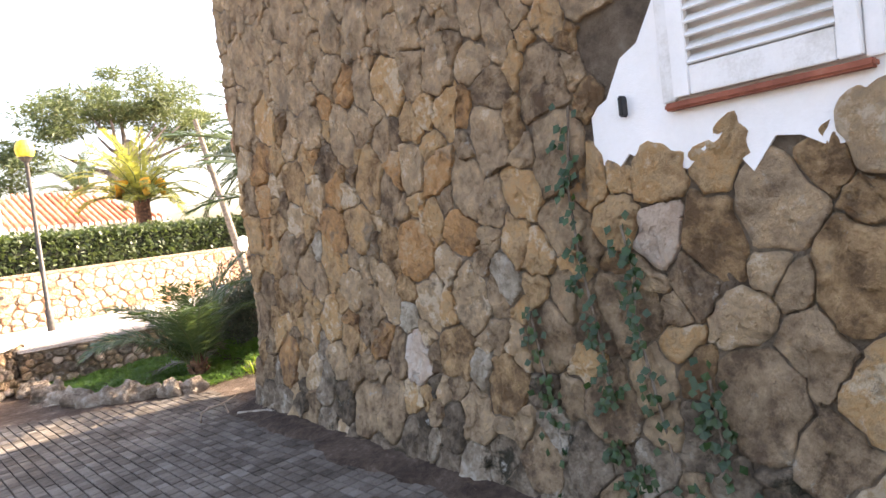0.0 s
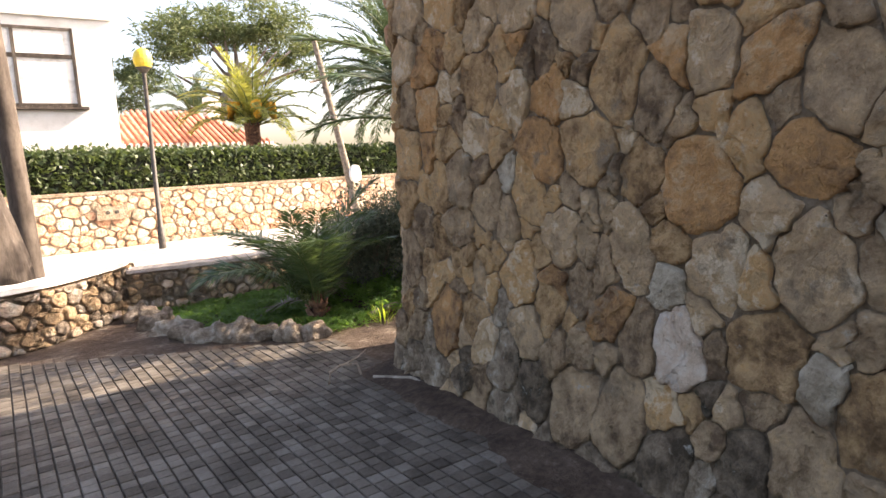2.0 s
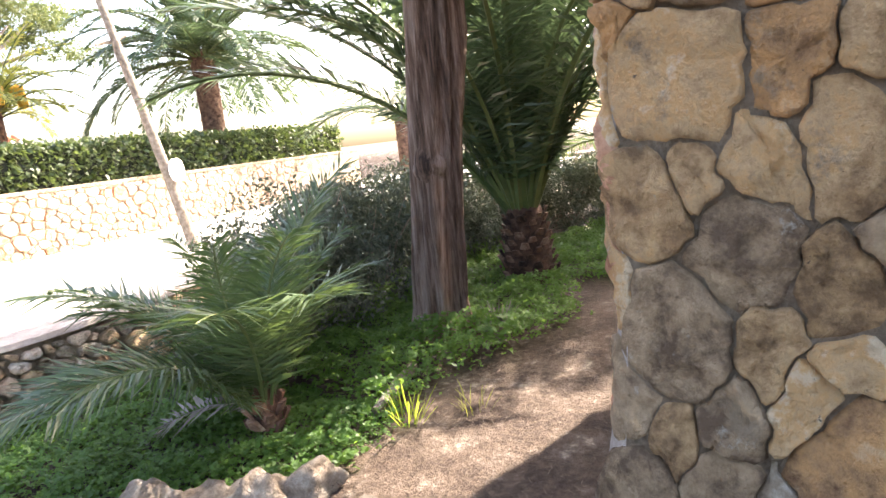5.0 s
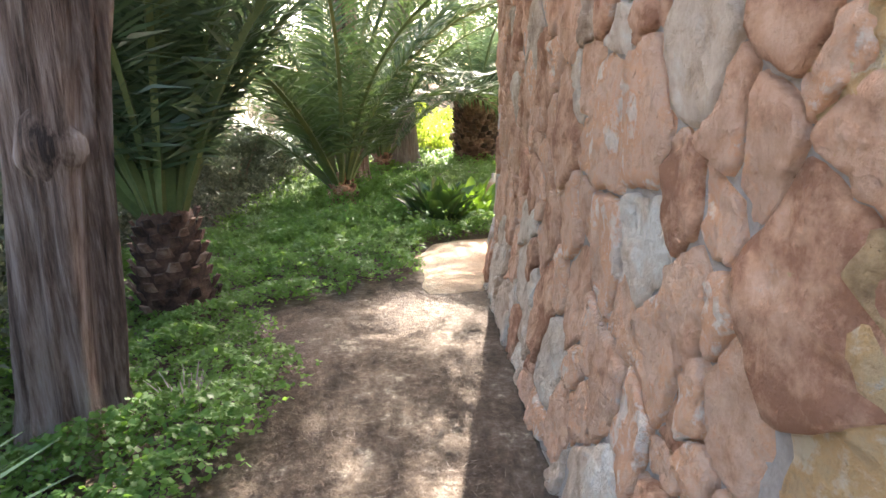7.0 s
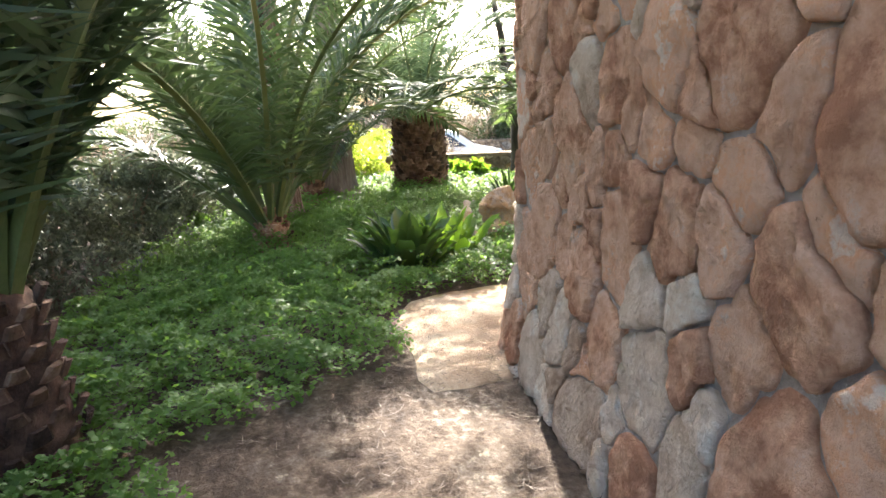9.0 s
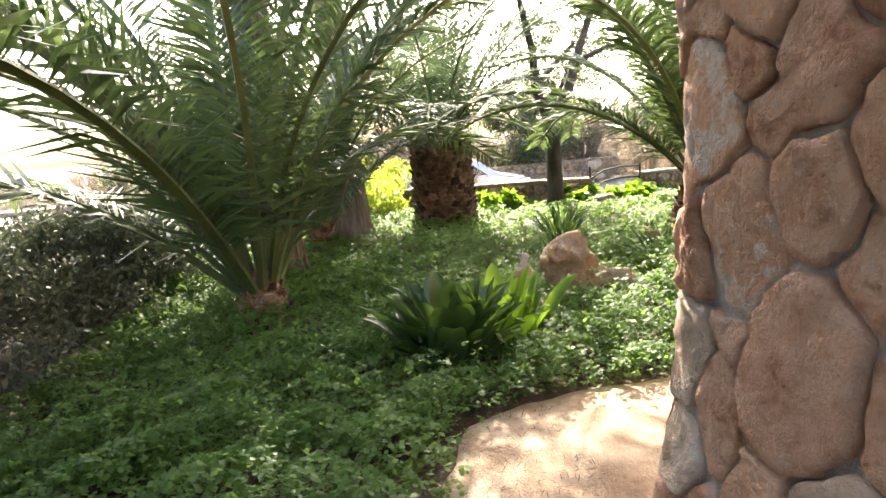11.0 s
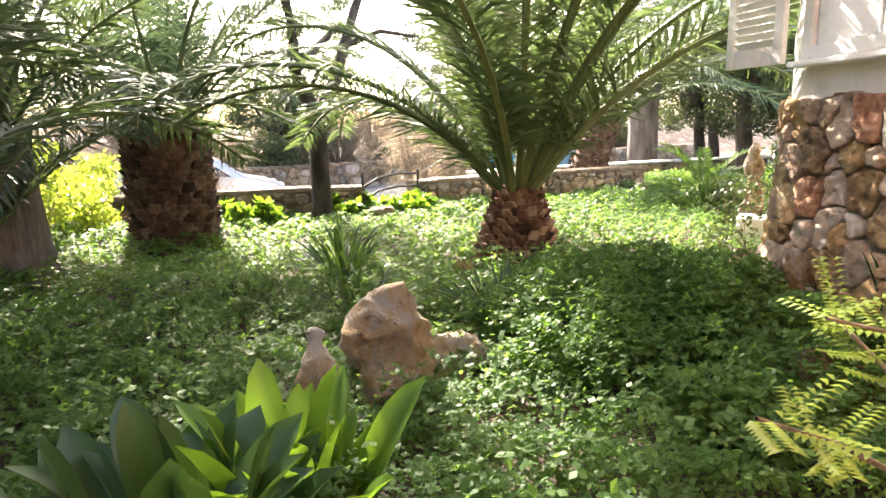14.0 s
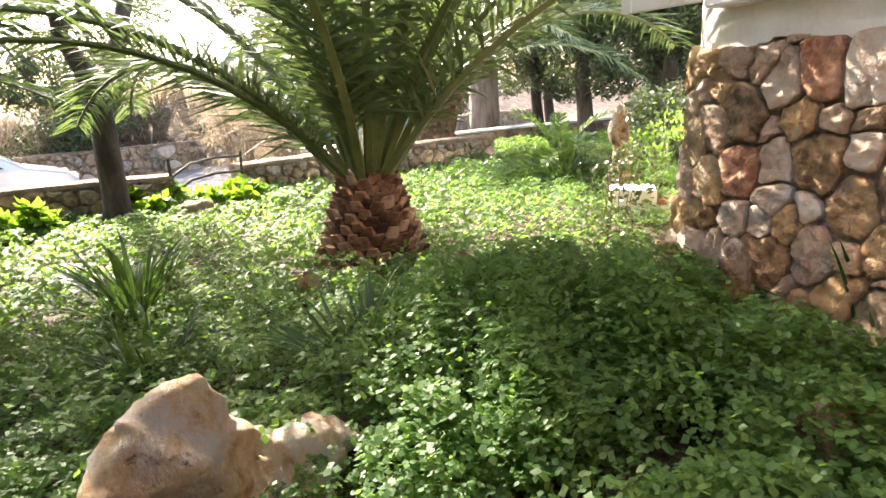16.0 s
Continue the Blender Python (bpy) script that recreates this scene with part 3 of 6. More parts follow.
def louvred_shutter(width, height, slats, m, name="window_shutter"):
    """A painted wooden shutter: stiles, rails and tilted slats; lies in its own x, z plane."""
    th = empty(name, m)
    b = 0.07
    for x in (0, width - b):
        part("stile", box_mesh(x, x + b, -0.02, 0.02, 0, height, 0.004), M_WHITE, th)
    for z, h in ((0, 0.11), (height - 0.08, 0.08)):
        part("rail", box_mesh(b, width - b, -0.018, 0.018, z, z + h, 0.004), M_WHITE, th)
    n = slats
    slat = bpy.data.meshes.new("slat")
    sb = box_mesh(b, width - b, -0.028, 0.028, -0.004, 0.004)
    sb.to_mesh(slat)
    sb.free()
    slat.materials.append(M_WHITE)
    for i in range(n):
        s = new("slat", slat)
        s.parent = th
        s.matrix_basis = pose(0, 0, 0.11 + (height - 0.2) * (i + 0.5) / n, 38, 0, 0)
    return th


# window of the first wall: frame, two shutters, red sill
win = tagged(empty("window_1", pose(-0.03, -4.28, 1.895, 0, 0, -90)), "closed white louvred window with red sill", "window", kind="structure")
for x0, x1, z0, z1 in ((-0.04, 0.02, 0.0, 1.3), (0.67, 0.73, 0.0, 1.3), (0.02, 0.67, 1.24, 1.3)):
    part("window_frame", box_mesh(x0, x1, -0.02, 0.03, z0, z1, 0.005), M_WHITE, win)
part("window_sill", box_mesh(-0.02, 0.7, -0.05, 0.06, -0.035, -0.005, 0.008), M_SILL, win, "red terracotta sill")
tagged(louvred_shutter(0.645, 1.22, 20, pose(-0.058, -4.303, 1.905, 0, 0, -90)), "closed white painted louvred shutter", "shutter")
bm = box_mesh(-0.07, -0.02, -4.065, -4.045, 1.88, 1.97, 0.006)
tagged(part("shutter_hook", bm, M_IRON), "small dark iron shutter hook", "hook")

# window of the far wall, with its shutter swung open
win = tagged(empty("window_2", pose(6.5, -3.11, 1.56, 0, 0, 157.8)), "white window above the stone wall", "window", kind="structure")
for x0, x1, z0, z1 in ((0.0, 0.07, 0.0, 1.2), (0.93, 1.0, 0.0, 1.2), (0.07, 0.93, 1.13, 1.2), (0.07, 0.93, 0.0, 0.07)):
    part("window_frame", box_mesh(x0, x1, -0.03, 0.06, z0, z1, 0.005), M_WHITE, win)
part("window_sill", box_mesh(-0.08, 1.08, -0.06, 0.1, -0.04, -0.004, 0.008), M_WHITE, win)
for x in (0.075, 0.505):
    part("shutter_leaf", box_mesh(x, x + 0.42, 0.0, 0.03, 0.075, 1.125, 0.006), M_WHITE, win)
tagged(louvred_shutter(0.46, 1.2, 22, pose(6.62, -3.1, 1.55, 0, 0, -16)), "open white louvred shutter beside the window", "shutter")

# stones of the house
SEEDS = {0: (-2.35, 0.9, WHITE, 0.85), 1: (-0.7, 0.49, ORANGE, 1.25), 2: (-1.6, 1.55, ORANGE, 1.0), 3: (-1.71, 1.11, GREY, 0.9), 4: (-2.16, 1.09, GREY, 1.1), 5: (-2.4, 1.87, ORANGE, 0.55),
         6: (-1.39, 0.87, OCHRE, 1.2), 7: (-1.11, 1.94, OCHRE, 1.1), 8: (-0.52, 1.87, ORANGE, 0.7), 9: (-1.29, 1.43, WHITE, 0.32), 10: (-0.85, 1.4, GREY, 1.05), 11: (-1.02, 0.77, GREY, 0.75),
         12: (-1.82, 0.87, GREY, 0.8), 13: (-2.4, 0.69, BLEACH, 1.1), 14: (-2.99, 0.67, WHITE, 0.75), 15: (-3.25, 1.19, WHITE, 0.6), 16: (-3.23, 1.95, GREY, 0.9), 17: (-2.27, 2.07, GREY, 0.75),
         18: (-2.79, 1.79, ORANGE, 0.7), 19: (-3.07, 2.12, ORANGE, 0.6), 20: (-4.16, 1.36, BLEACH, 0.8), 21: (-3.66, 1.46, GREY, 0.8), 22: (-2.94, 1.08, GREY, 1.1), 23: (-3.6, 2.1, GREY, 1.1)}


def pick_1(tag, poly, r):
    if tag in SEEDS:
        return SEEDS[tag][2]
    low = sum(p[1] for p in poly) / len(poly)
    # lowest stones: moss, with the foot's shade in their colour
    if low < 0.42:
        return r.choice((MOSS_SHADE, MOSS_SHADE, GREY))
    if middle(poly) > U1 - 0.7:
        return r.choice((OCHRE, OCHRE, OCHRE, ORANGE, GREY))
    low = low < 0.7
    return r.choice((GREY, GREY, GREY, OCHRE, GREY, GREY, MOSS_SHADE) if low else (OCHRE, OCHRE, OCHRE, GREY, GREY, OCHRE, GREY, GREY, ORANGE, OCHRE, GREY))


def pick_2(tag, poly, r):
    low = sum(p[1] for p in poly) / len(poly) < 0.6
    return r.choice((BLEACH, BLEACH, PINK, PINK) if low else (PINK, PINK, PINK, PINK, PINK, BLEACH, PINK, PINK))


def pick_4(tag, poly, r):
    return r.choice((OCHRE, BLEACH, BLEACH, PINK, OCHRE, GREY, BLEACH))


cut = cells(3.2, house.length, 0.0, H, 0.215, [(9 + SEEDS[k][0], SEEDS[k][1], SEEDS[k][3]) for k in sorted(SEEDS)], 1.25, lambda u, v: v < stone_top(u) - 0.03 and not (u < 5.02 and dado(u - 9) - 0.03 < v < 2.4 - (u - 4.76) * 1.2), 11)


def middle(poly):
    return sum(p[0] for p in poly) / len(poly)


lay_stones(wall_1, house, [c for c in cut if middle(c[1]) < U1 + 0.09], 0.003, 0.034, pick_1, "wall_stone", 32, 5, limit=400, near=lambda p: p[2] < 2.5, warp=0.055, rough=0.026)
cut_2 = cells(8.0, house.length, 0.0, H, 0.23, (), 1.3, lambda u, v: v < stone_top(u) - 0.02, 17)
lay_stones(wall_2, house, [c for c in cut_2 if U1 + 0.02 <= middle(c[1]) < U2], 0.006, 0.042, pick_2, "wall_stone", 40, 6, limit=400, warp=0.042, rough=0.015)
lay_stones(wall_3, house, [c for c in cut_2 if middle(c[1]) >= U2], 0.005, 0.042, pick_2, "wall_stone", 24, 7, warp=0.05, rough=0.022)
cut = cells(0.6, 4.8, 0.0, 1.36, 0.2, (), 1.15, None, 29)
lay_stones(wall_4, tower, cut, 0.008, 0.045, pick_4, "wall_stone", 30, 8, warp=0.04, rough=0.026)

# ---- low dry-stone walls and street ----


def dry_wall(name, pts, radii, height, label, seed, size=0.15, cap=True, thick=0.3, cap_mat=None, foot=0.0, picks=(GREY, GREY, GREY, 7, 7, BLEACH), limit=300):
    rib = Ribbon(pts, radii, 0.02, 0.4)
    w = tagged(rib.shell(name, 0, rib.length, lambda u: height, M_MORTAR, thick, -1.0), label, "wall", kind="structure")
    c = cells(0.0, rib.length, foot, height - 0.02, size, (), 0.8, None, seed)
    lay_stones(w, rib, c, 0.012, 0.05, lambda a, b, r: r.choice(picks), "wall_stone", 12, seed, limit)
    if cap:
        v, f = [], []
        n = int(rib.length / 0.1)
        for i in range(n + 1):
            u = rib.length * i / n
            wob = 0.012 * noise.noise((u * 3, 1, seed))
            v += [rib.place(u, height, 0.04 + wob), rib.place(u, height + 0.04 + wob, 0.03 + wob), rib.place(u, height + 0.04 + wob, -thick - 0.03), rib.place(u, height, -thick - 0.04)]
        for i in range(n):
            for k in range(4):
                f.append((i * 4 + k, i * 4 + 4 + k, i * 4 + 4 + (k + 1) % 4, i * 4 + (k + 1) % 4))
        f += [(0, 1, 2, 3), (n * 4 + 3, n * 4 + 2, n * 4 + 1, n * 4)]
        me = bpy.data.meshes.new("coping")
        me.from_pydata(v, [], f)
        part("coping", me, cap_mat or M_WHITE, w, "whitewashed coping")
    return w


# the house side of each of these lines is on the right of its direction, so they run from east to west
dry_wall("wall_8", [(4.6, 5.4), (2.2, 4.9), (0.6, 4.1), (-0.35, 3.9), (-1.4, 4.0)], [0, 0.4, 0.3, 0.3, 0], 0.47, "low grey dry-stone garden wall", 41, size=0.13, cap_mat=M_MORTAR_PALE)
dry_wall("wall_9", [(-1.3, 4.6), (-1.45, 3.95), (-2.4, 2.76), (-4.6, 2.75)], [0, 0.3, 0.6, 0], 0.56, "low curved dry-stone planter wall with white top", 43)

STREET = [(16.0, 16.9), (-14.0, 9.4)]
road = bmesh.new()
for x, y in ((-40, 3.9), (-4.8, 5.6), (4.6, 6.2), (30, 9.0), (30, 21), (-40, 3.9 + 2)):
    road.verts.new((x, y, 0.012))
road.verts.ensure_lookup_table()
road.faces.new(road.verts[:])
tagged(part("road", road, M_ROAD), "pale sunlit concrete street", "road", kind="structure")

street_rib = Ribbon(STREET, [0, 0], 0.0)
sw = tagged(street_rib.shell("wall_10", 0, street_rib.length, lambda u: 1.3, M_MORTAR, 0.35), "sunlit pinkish rubble boundary wall along the street", "wall", kind="structure")
c = cells(4.0, 26.0, 0.0, 1.28, 0.27, (), 0.8, None, 47)
lay_stones(sw, street_rib, c, 0.014, 0.04, lambda a, b, r: r.choice((PINK, PINK, BLEACH, PINK, BLEACH, WHITE)), "wall_stone", 9, 9, 300,
           near=lambda p: -3.0 < p[0] < 7.0)
bm = bmesh.new()
d = (Vector(STREET[1]) - Vector(STREET[0])).normalized()
q = Vector((-d.y, d.x))
for (s, h) in ((0.03, 1.3), (0.03, 1.37), (-0.4, 1.37), (-0.4, 1.3)):
    for p in STREET:
        o = Vector(p) + q * s
        bm.verts.new((o.x, o.y, h))
bm.verts.ensure_lookup_table()
V = bm.verts
for a, b in ((0, 2), (2, 4), (4, 6), (6, 0)):
    bm.faces.new((V[a], V[a + 1], V[b + 1], V[b]))
part("coping", bm, M_MORTAR, sw)
# an outlet plate in the wall
p = street_rib.place(17.2, 0.85, 0.09)
plate = tagged(empty("outlet_box", Matrix.Translation(p) @ pose(0, 0, 0, 0, 0, 194)), "pale concrete meter box in the street wall", "box")
part("plate", box_mesh(-0.35, 0.35, -0.02, 0.02, -0.16, 0.16, 0.01), M_MORTAR, plate)
for x in (-0.1, 0.1):
    part("dial", box_mesh(x - 0.04, x + 0.04, 0.02, 0.035, -0.02, 0.06, 0.01), M_IRON, plate)


def hedge(name, a, b, depth, z0, z1, n, label):
    """A clipped hedge: body coloured dark as its inner shade, leaves all over it."""
    a, b = Vector(a), Vector(b)
    d = (b - a).normalized()
    q = Vector((-d.y, d.x))
    th = empty(name, Matrix.Identity(4))
    L = (b - a).length
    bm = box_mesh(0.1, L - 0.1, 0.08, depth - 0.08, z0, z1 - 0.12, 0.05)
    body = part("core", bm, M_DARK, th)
    body.matrix_basis = Matrix.Translation((a.x, a.y, 0)) @ Matrix.Rotation(math.atan2(d.y, d.x), 4, 'Z')
    u, w, z = rng.random(n) * L, rng.random(n) * depth, z0 + rng.random(n) * (z1 - z0)
    face = rng.random(n)
    w = np.where(face < 0.42, rng.random(n) * 0.14, np.where(face < 0.6, depth - rng.random(n) * 0.14, w))
    z = np.where(face >= 0.6, z1 - 0.12 * rng.random(n), z)
    lump = np.array([noise.noise((x * 1.3, y * 2.0, 5.0)) for x, y in zip(u[:4000], z[:4000])])
    lump = np.resize(lump, n)
    P = np.stack([a.x + d.x * u + q.x * w, a.y + d.y * u + q.y * w, z + 0.06 * rng.normal(size=n)], 1)
    al, s = dirs(n, 0.2)
    v, f = kites(P, al, s, 0.13 + 0.08 * rng.random(n), 0.07 + 0.03 * rng.random(n), 0.1)
    part("foliage", arrays("foliage", v, f), M_HEDGE, th)
    return tagged(th, label, "hedge")


hedge("hedge", (-12.0, 10.35), (15.5, 17.2), 1.1, 1.2, 2.3, 36000, "dark green clipped hedge above the street wall")

# street lamp
lamp = tagged(empty("street_lamp", pose(0.15, 11.4, 0)), "slim dark street lamp with yellow globe", "lamp")
part("pole", tube_mesh("pole", [([(0, 0, 0), (0, 0, 0.5), (0, 0, 0.52), (0.02, 0, 3.9)], [0.085, 0.08, 0.055, 0.045])], 10), M_IRON, lamp)
bm = bmesh.new()
bmesh.ops.create_uvsphere(bm, u_segments=16, v_segments=10, radius=0.2, matrix=Matrix.Translation((0.02, 0, 4.18)) @ Matrix.Diagonal((1, 1, 1.25, 1)))
part("globe", bm, M_YELLOW, lamp, "yellow glass globe")
bm = bmesh.new()
bmesh.ops.create_cone(bm, segments=14, radius1=0.05, radius2=0.16, depth=0.12, cap_ends=True, matrix=Matrix.Translation((0.02, 0, 3.95)))
part("collar", bm, M_IRON, lamp)

# leaning wooden pole with a disc
pole = tagged(empty("utility_pole", pose(4.3, 9.6, 0)), "leaning weathered wooden pole with white disc", "pole")
part("pole", tube_mesh("pole", [([(0, 0, -0.1), (-0.25, 0.1, 1.6), (-0.75, 0.3, 4.6)], [0.1, 0.085, 0.06])], 8), M_WOOD, pole)
part("cross_wire", tube_mesh("cross_wire", [([(-0.95, 0.2, 3.55), (-0.55, 0.28, 3.65), (-0.35, 0.3, 3.75)], [0.02, 0.035, 0.015]), ([(-0.62, 0.2, 3.3), (-0.6, 0.3, 3.8)], [0.03, 0.03])], 6), M_WOOD, pole)
bm = bmesh.new()
bmesh.ops.create_cone(bm, segments=20, radius1=0.2, radius2=0.2, depth=0.07, cap_ends=True, matrix=pose(-0.1, -0.02, 1.45, 90, 0, 30))
part("disc", bm, M_WHITE, pole, "white painted disc")

# pole and tree trunk at the planter
tp = tagged(empty("telephone_pole", pose(-2.3, 5.2, 0)), "tall grey wooden telephone pole", "pole")
part("shaft", tube_mesh("shaft", [([(0, 0, 0), (-0.06, 0.05, 2.5), (-0.2, 0.1, 6.5)], [0.13, 0.12, 0.1])], 12), M_BARK_DARK, tp)


# ---- house across the street ----
def roof_house(m, w, d, h, rise, label):
    th = empty("street_house", m)
    part("wall", box_mesh(0, w, 0, d, 0, h), M_STUCCO, th)
    bm = bmesh.new()
    o = 0.4
    lo = [bm.verts.new(p) for p in ((-o, -o, h), (w + o, -o, h), (w + o, d + o, h), (-o, d + o, h))]
    up = [bm.verts.new(p) for p in ((w * 0.3, d / 2, h + rise - 0.05), (w * 0.7, d / 2, h + rise - 0.05))]
    bm.faces.new((lo[0], lo[1], up[1], up[0]))
    bm.faces.new((lo[1], lo[2], up[1]))
    bm.faces.new((lo[2], lo[3], up[0], up[1]))
    bm.faces.new((lo[3], lo[0], up[0]))
    bm.faces.new(lo[::-1])
    roof = part("roof", bm, M_ROOF, th, "terracotta tiled hip roof")
    n = int((w + 2 * o) / 0.24)
    for i in range(n):
        x = -o + 0.12 + i * 0.24
        if x < w * 0.3:
            t = (x + o) / (w * 0.3 + o)
        elif x > w * 0.7:
            t = (w + o - x) / (w * 0.3 + o)
        else:
            t = 1.0
        y1, z1 = -o + t * (d / 2 + o), h + t * rise
        if t < 0.03:
            continue
        me = tube_mesh("roof_ridge", [([(x, -o - 0.05, h + 0.03), (x, y1, z1 + 0.02)], [0.075, 0.075])], 7)
        part("roof_ridge", me, M_ROOF, roof)
        bm = bmesh.new()
        bmesh.ops.create_cone(bm, segments=8, radius1=0.085, radius2=0.085, depth=0.04, cap_ends=True, matrix=pose(x, -o - 0.06, h + 0.03, 90, 0, 0))
        part("tile_end", bm, M_STUCCO, roof)
    part("eaves_band", box_mesh(-o, w + o, -o - 0.02, d + o, h - 0.14, h - 0.01), M_STUCCO, th)
    part("chimney", box_mesh(w * 0.8, w * 0.8 + 0.6, d * 0.5, d * 0.5 + 0.6, h + rise * 0.4, h + rise + 0.7, 0.02), M_STUCCO, th)
    return tagged(th, label, "house")


roof_house(pose(-0.2, 21.8, 0, 0, 0, 8), 6.6, 5.0, 2.85, 1.55, "low white house with terracotta tiled roof")

wh = tagged(empty("white_building", pose(-8.8, 18.3, -0.65, 0, 0, 2)), "white two-storey building with brown framed window", "building")
part("wall", box_mesh(0, 9.2, 0, 6, 0.65, 7.2), M_STUCCO, wh)
part("parapet", box_mesh(-0.1, 9.3, -0.1, 6.1, 7.2, 7.4, 0.02), M_STUCCO, wh)
for x in (5.6, 2.2):
    wn_ = part("window", box_mesh(x, x + 2.6, -0.02, 0.1, 4.6, 6.9), M_DARK, wh)
    part("pane", box_mesh(x + 0.08, x + 2.52, -0.05, -0.025, 4.68, 6.82), M_WHITE, wn_, "closed pale blind")
    for a, b in ((0, 0.09), (1.0, 1.09), (2.51, 2.6)):
        part("frame", box_mesh(x + a, x + b, -0.09, -0.052, 4.6, 6.9), M_BARK_DARK, wn_)
    for c0, c1 in ((4.6, 4.68), (6.0, 6.12), (6.82, 6.9)):
        part("frame", box_mesh(x + 0.09, x + 2.51, -0.085, -0.053, c0, c1), M_BARK_DARK, wn_)
    part("sill", box_mesh(x - 0.2, x + 2.8, -0.18, 0, 4.5, 4.58), M_BARK_DARK, wn_)

# ---- paving ----
A = radians(2.5)
CA, SA = math.cos(A), math.sin(A)
SL, SW = 0.08, 0.085


def pave(i, j):
    u, v = i * SL, j * SW
    return CA * u - SA * v, SA * u + CA * v


def paved(x, y):
    edge = 1.16 + max(0.0, (-0.2 - x)) * 0.52
    edge = min(edge, 2.55)
    right = -0.26 if y < 0.1 else -0.12
    return -5.2 < x < right and -9.5 < y < edge


sett = box_mesh(-SL / 2 + 0.004, SL / 2 - 0.004, -SW / 2 + 0.003, SW / 2 - 0.003, -0.02, 0.0, 0.0)
bmesh.ops.bevel(sett, geom=[e for e in sett.edges if all(v.co.z > -0.001 for v in e.verts)], offset=0.004, segments=1, affect='EDGES')
sett_me = bpy.data.meshes.new("paving_sett")
sett.to_mesh(sett_me)
sett.free()
sett_me.materials.append(M_SETT_ONE)
sv = np.empty(len(sett_me.vertices) * 3, np.float32)
sett_me.vertices.foreach_get("co", sv)
sv = sv.reshape(-1, 3)
sf = [tuple(p.vertices) for p in sett_me.polygons]
bm = bmesh.new()
for x, y in ((-5.3, -9.6), (-0.2, -9.6), (-0.2, 0.1), (-0.06, 0.2), (-0.1, 1.12), (-2.9, 2.58), (-5.3, 2.6)):
    bm.verts.new((x, y, 0.006))
bm.verts.ensure_lookup_table()
bm.faces.new(bm.verts[:])
pavement = tagged(part("pavement", bm, M_JOINT), "grey sett paving with dark dirt joints", "pavement", kind="structure")
rv, rf, count = [], [], 0
r = random.Random(4)
for i in range(-68, 6):
    for j in range(-84, 34):
        x, y = pave(i, j)
        if not paved(x, y):
            continue
        m = pose(x, y, 0.022 + r.uniform(-0.003, 0.003), r.uniform(-1.0, 1.0), r.uniform(-1.0, 1.0), 2.5 + r.uniform(-0.8, 0.8))
        if count < 300 and -1.3 < x and -0.4 < y:
            s = new("paving_sett", sett_me)
            s.parent = pavement
            s.matrix_basis = m
            count += 1
        else:
            M4 = np.array(m)
            o = len(rv)
            rv += (sv @ M4[:3, :3].T + M4[:3, 3]).tolist()
            rf += [tuple(k + o for k in q) for q in sf]
me = bpy.data.meshes.new("paving_setts")
me.from_pydata(rv, [], rf)
me.materials.append(M_SETT)
ob = new("paving_setts", me)
ob.parent = pavement
ob["kind"] = "stuff"


# ---- rocks ----
def rock(name, lumps, label, m, seed=0, rough=0.05, voxel=0.025, mat=None, category="rock"):
    """A weathered boulder: lumps melted into one surface and worn by noise."""
    bm = bmesh.new()
    for (x, y, z, rx, ry, rz) in lumps:
        res = bmesh.ops.create_icosphere(bm, subdivisions=4, radius=1, matrix=Matrix.Translation((x, y, z)) @ Matrix.Diagonal((rx, ry, rz, 1)))
    bm.normal_update()
    for v in bm.verts:
        n = noise.noise_vector(v.co * 4 + Vector((seed, 0, 0)))
        v.co += n * rough + noise.noise_vector(v.co * 11 + Vector((seed, 3, 0))) * rough * 0.65 + noise.noise_vector(v.co * 24 + Vector((seed, 3, 0))) * rough * 0.4
    ob = part(name, bm, mat or M_ROCK)
    ob.matrix_world = m
    mod = ob.modifiers.new("melt", 'REMESH')
    mod.mode, mod.voxel_size, mod.use_smooth_shade = 'VOXEL', voxel, True
    sm = ob.modifiers.new("wear", 'SMOOTH')
    sm.factor, sm.iterations = 0.5, 1
    return tagged(ob, label, category)


kerb_pts = [(-0.24, 1.4), (-0.42, 1.54), (-0.6, 1.7), (-0.78, 1.86), (-0.98, 2.02), (-1.12, 2.26), (-1.2, 2.6), (-1.24, 2.95), (-1.3, 3.3), (-1.36, 3.62)]
for i, (x, y) in enumerate(kerb_pts):
    s = 1.0 + 0.25 * math.sin(i * 2.3)
    rock("edging_rock", [(0, 0, 0.04, 0.2 * s, 0.09, 0.1), (0.08, 0.02, 0.08, 0.07, 0.06, 0.09 * s), (-0.1, 0.0, 0.06, 0.08, 0.07, 0.09)],
         "pale rough limestone edging rock of the flower bed", pose(x, y, 0, 0, 0, -40 + 30 * math.sin(i * 5) + (60 if i > 4 else 0)), i * 3.1, 0.075, 0.016, M_STONE[7])["group"] = "rocks edging the bed"

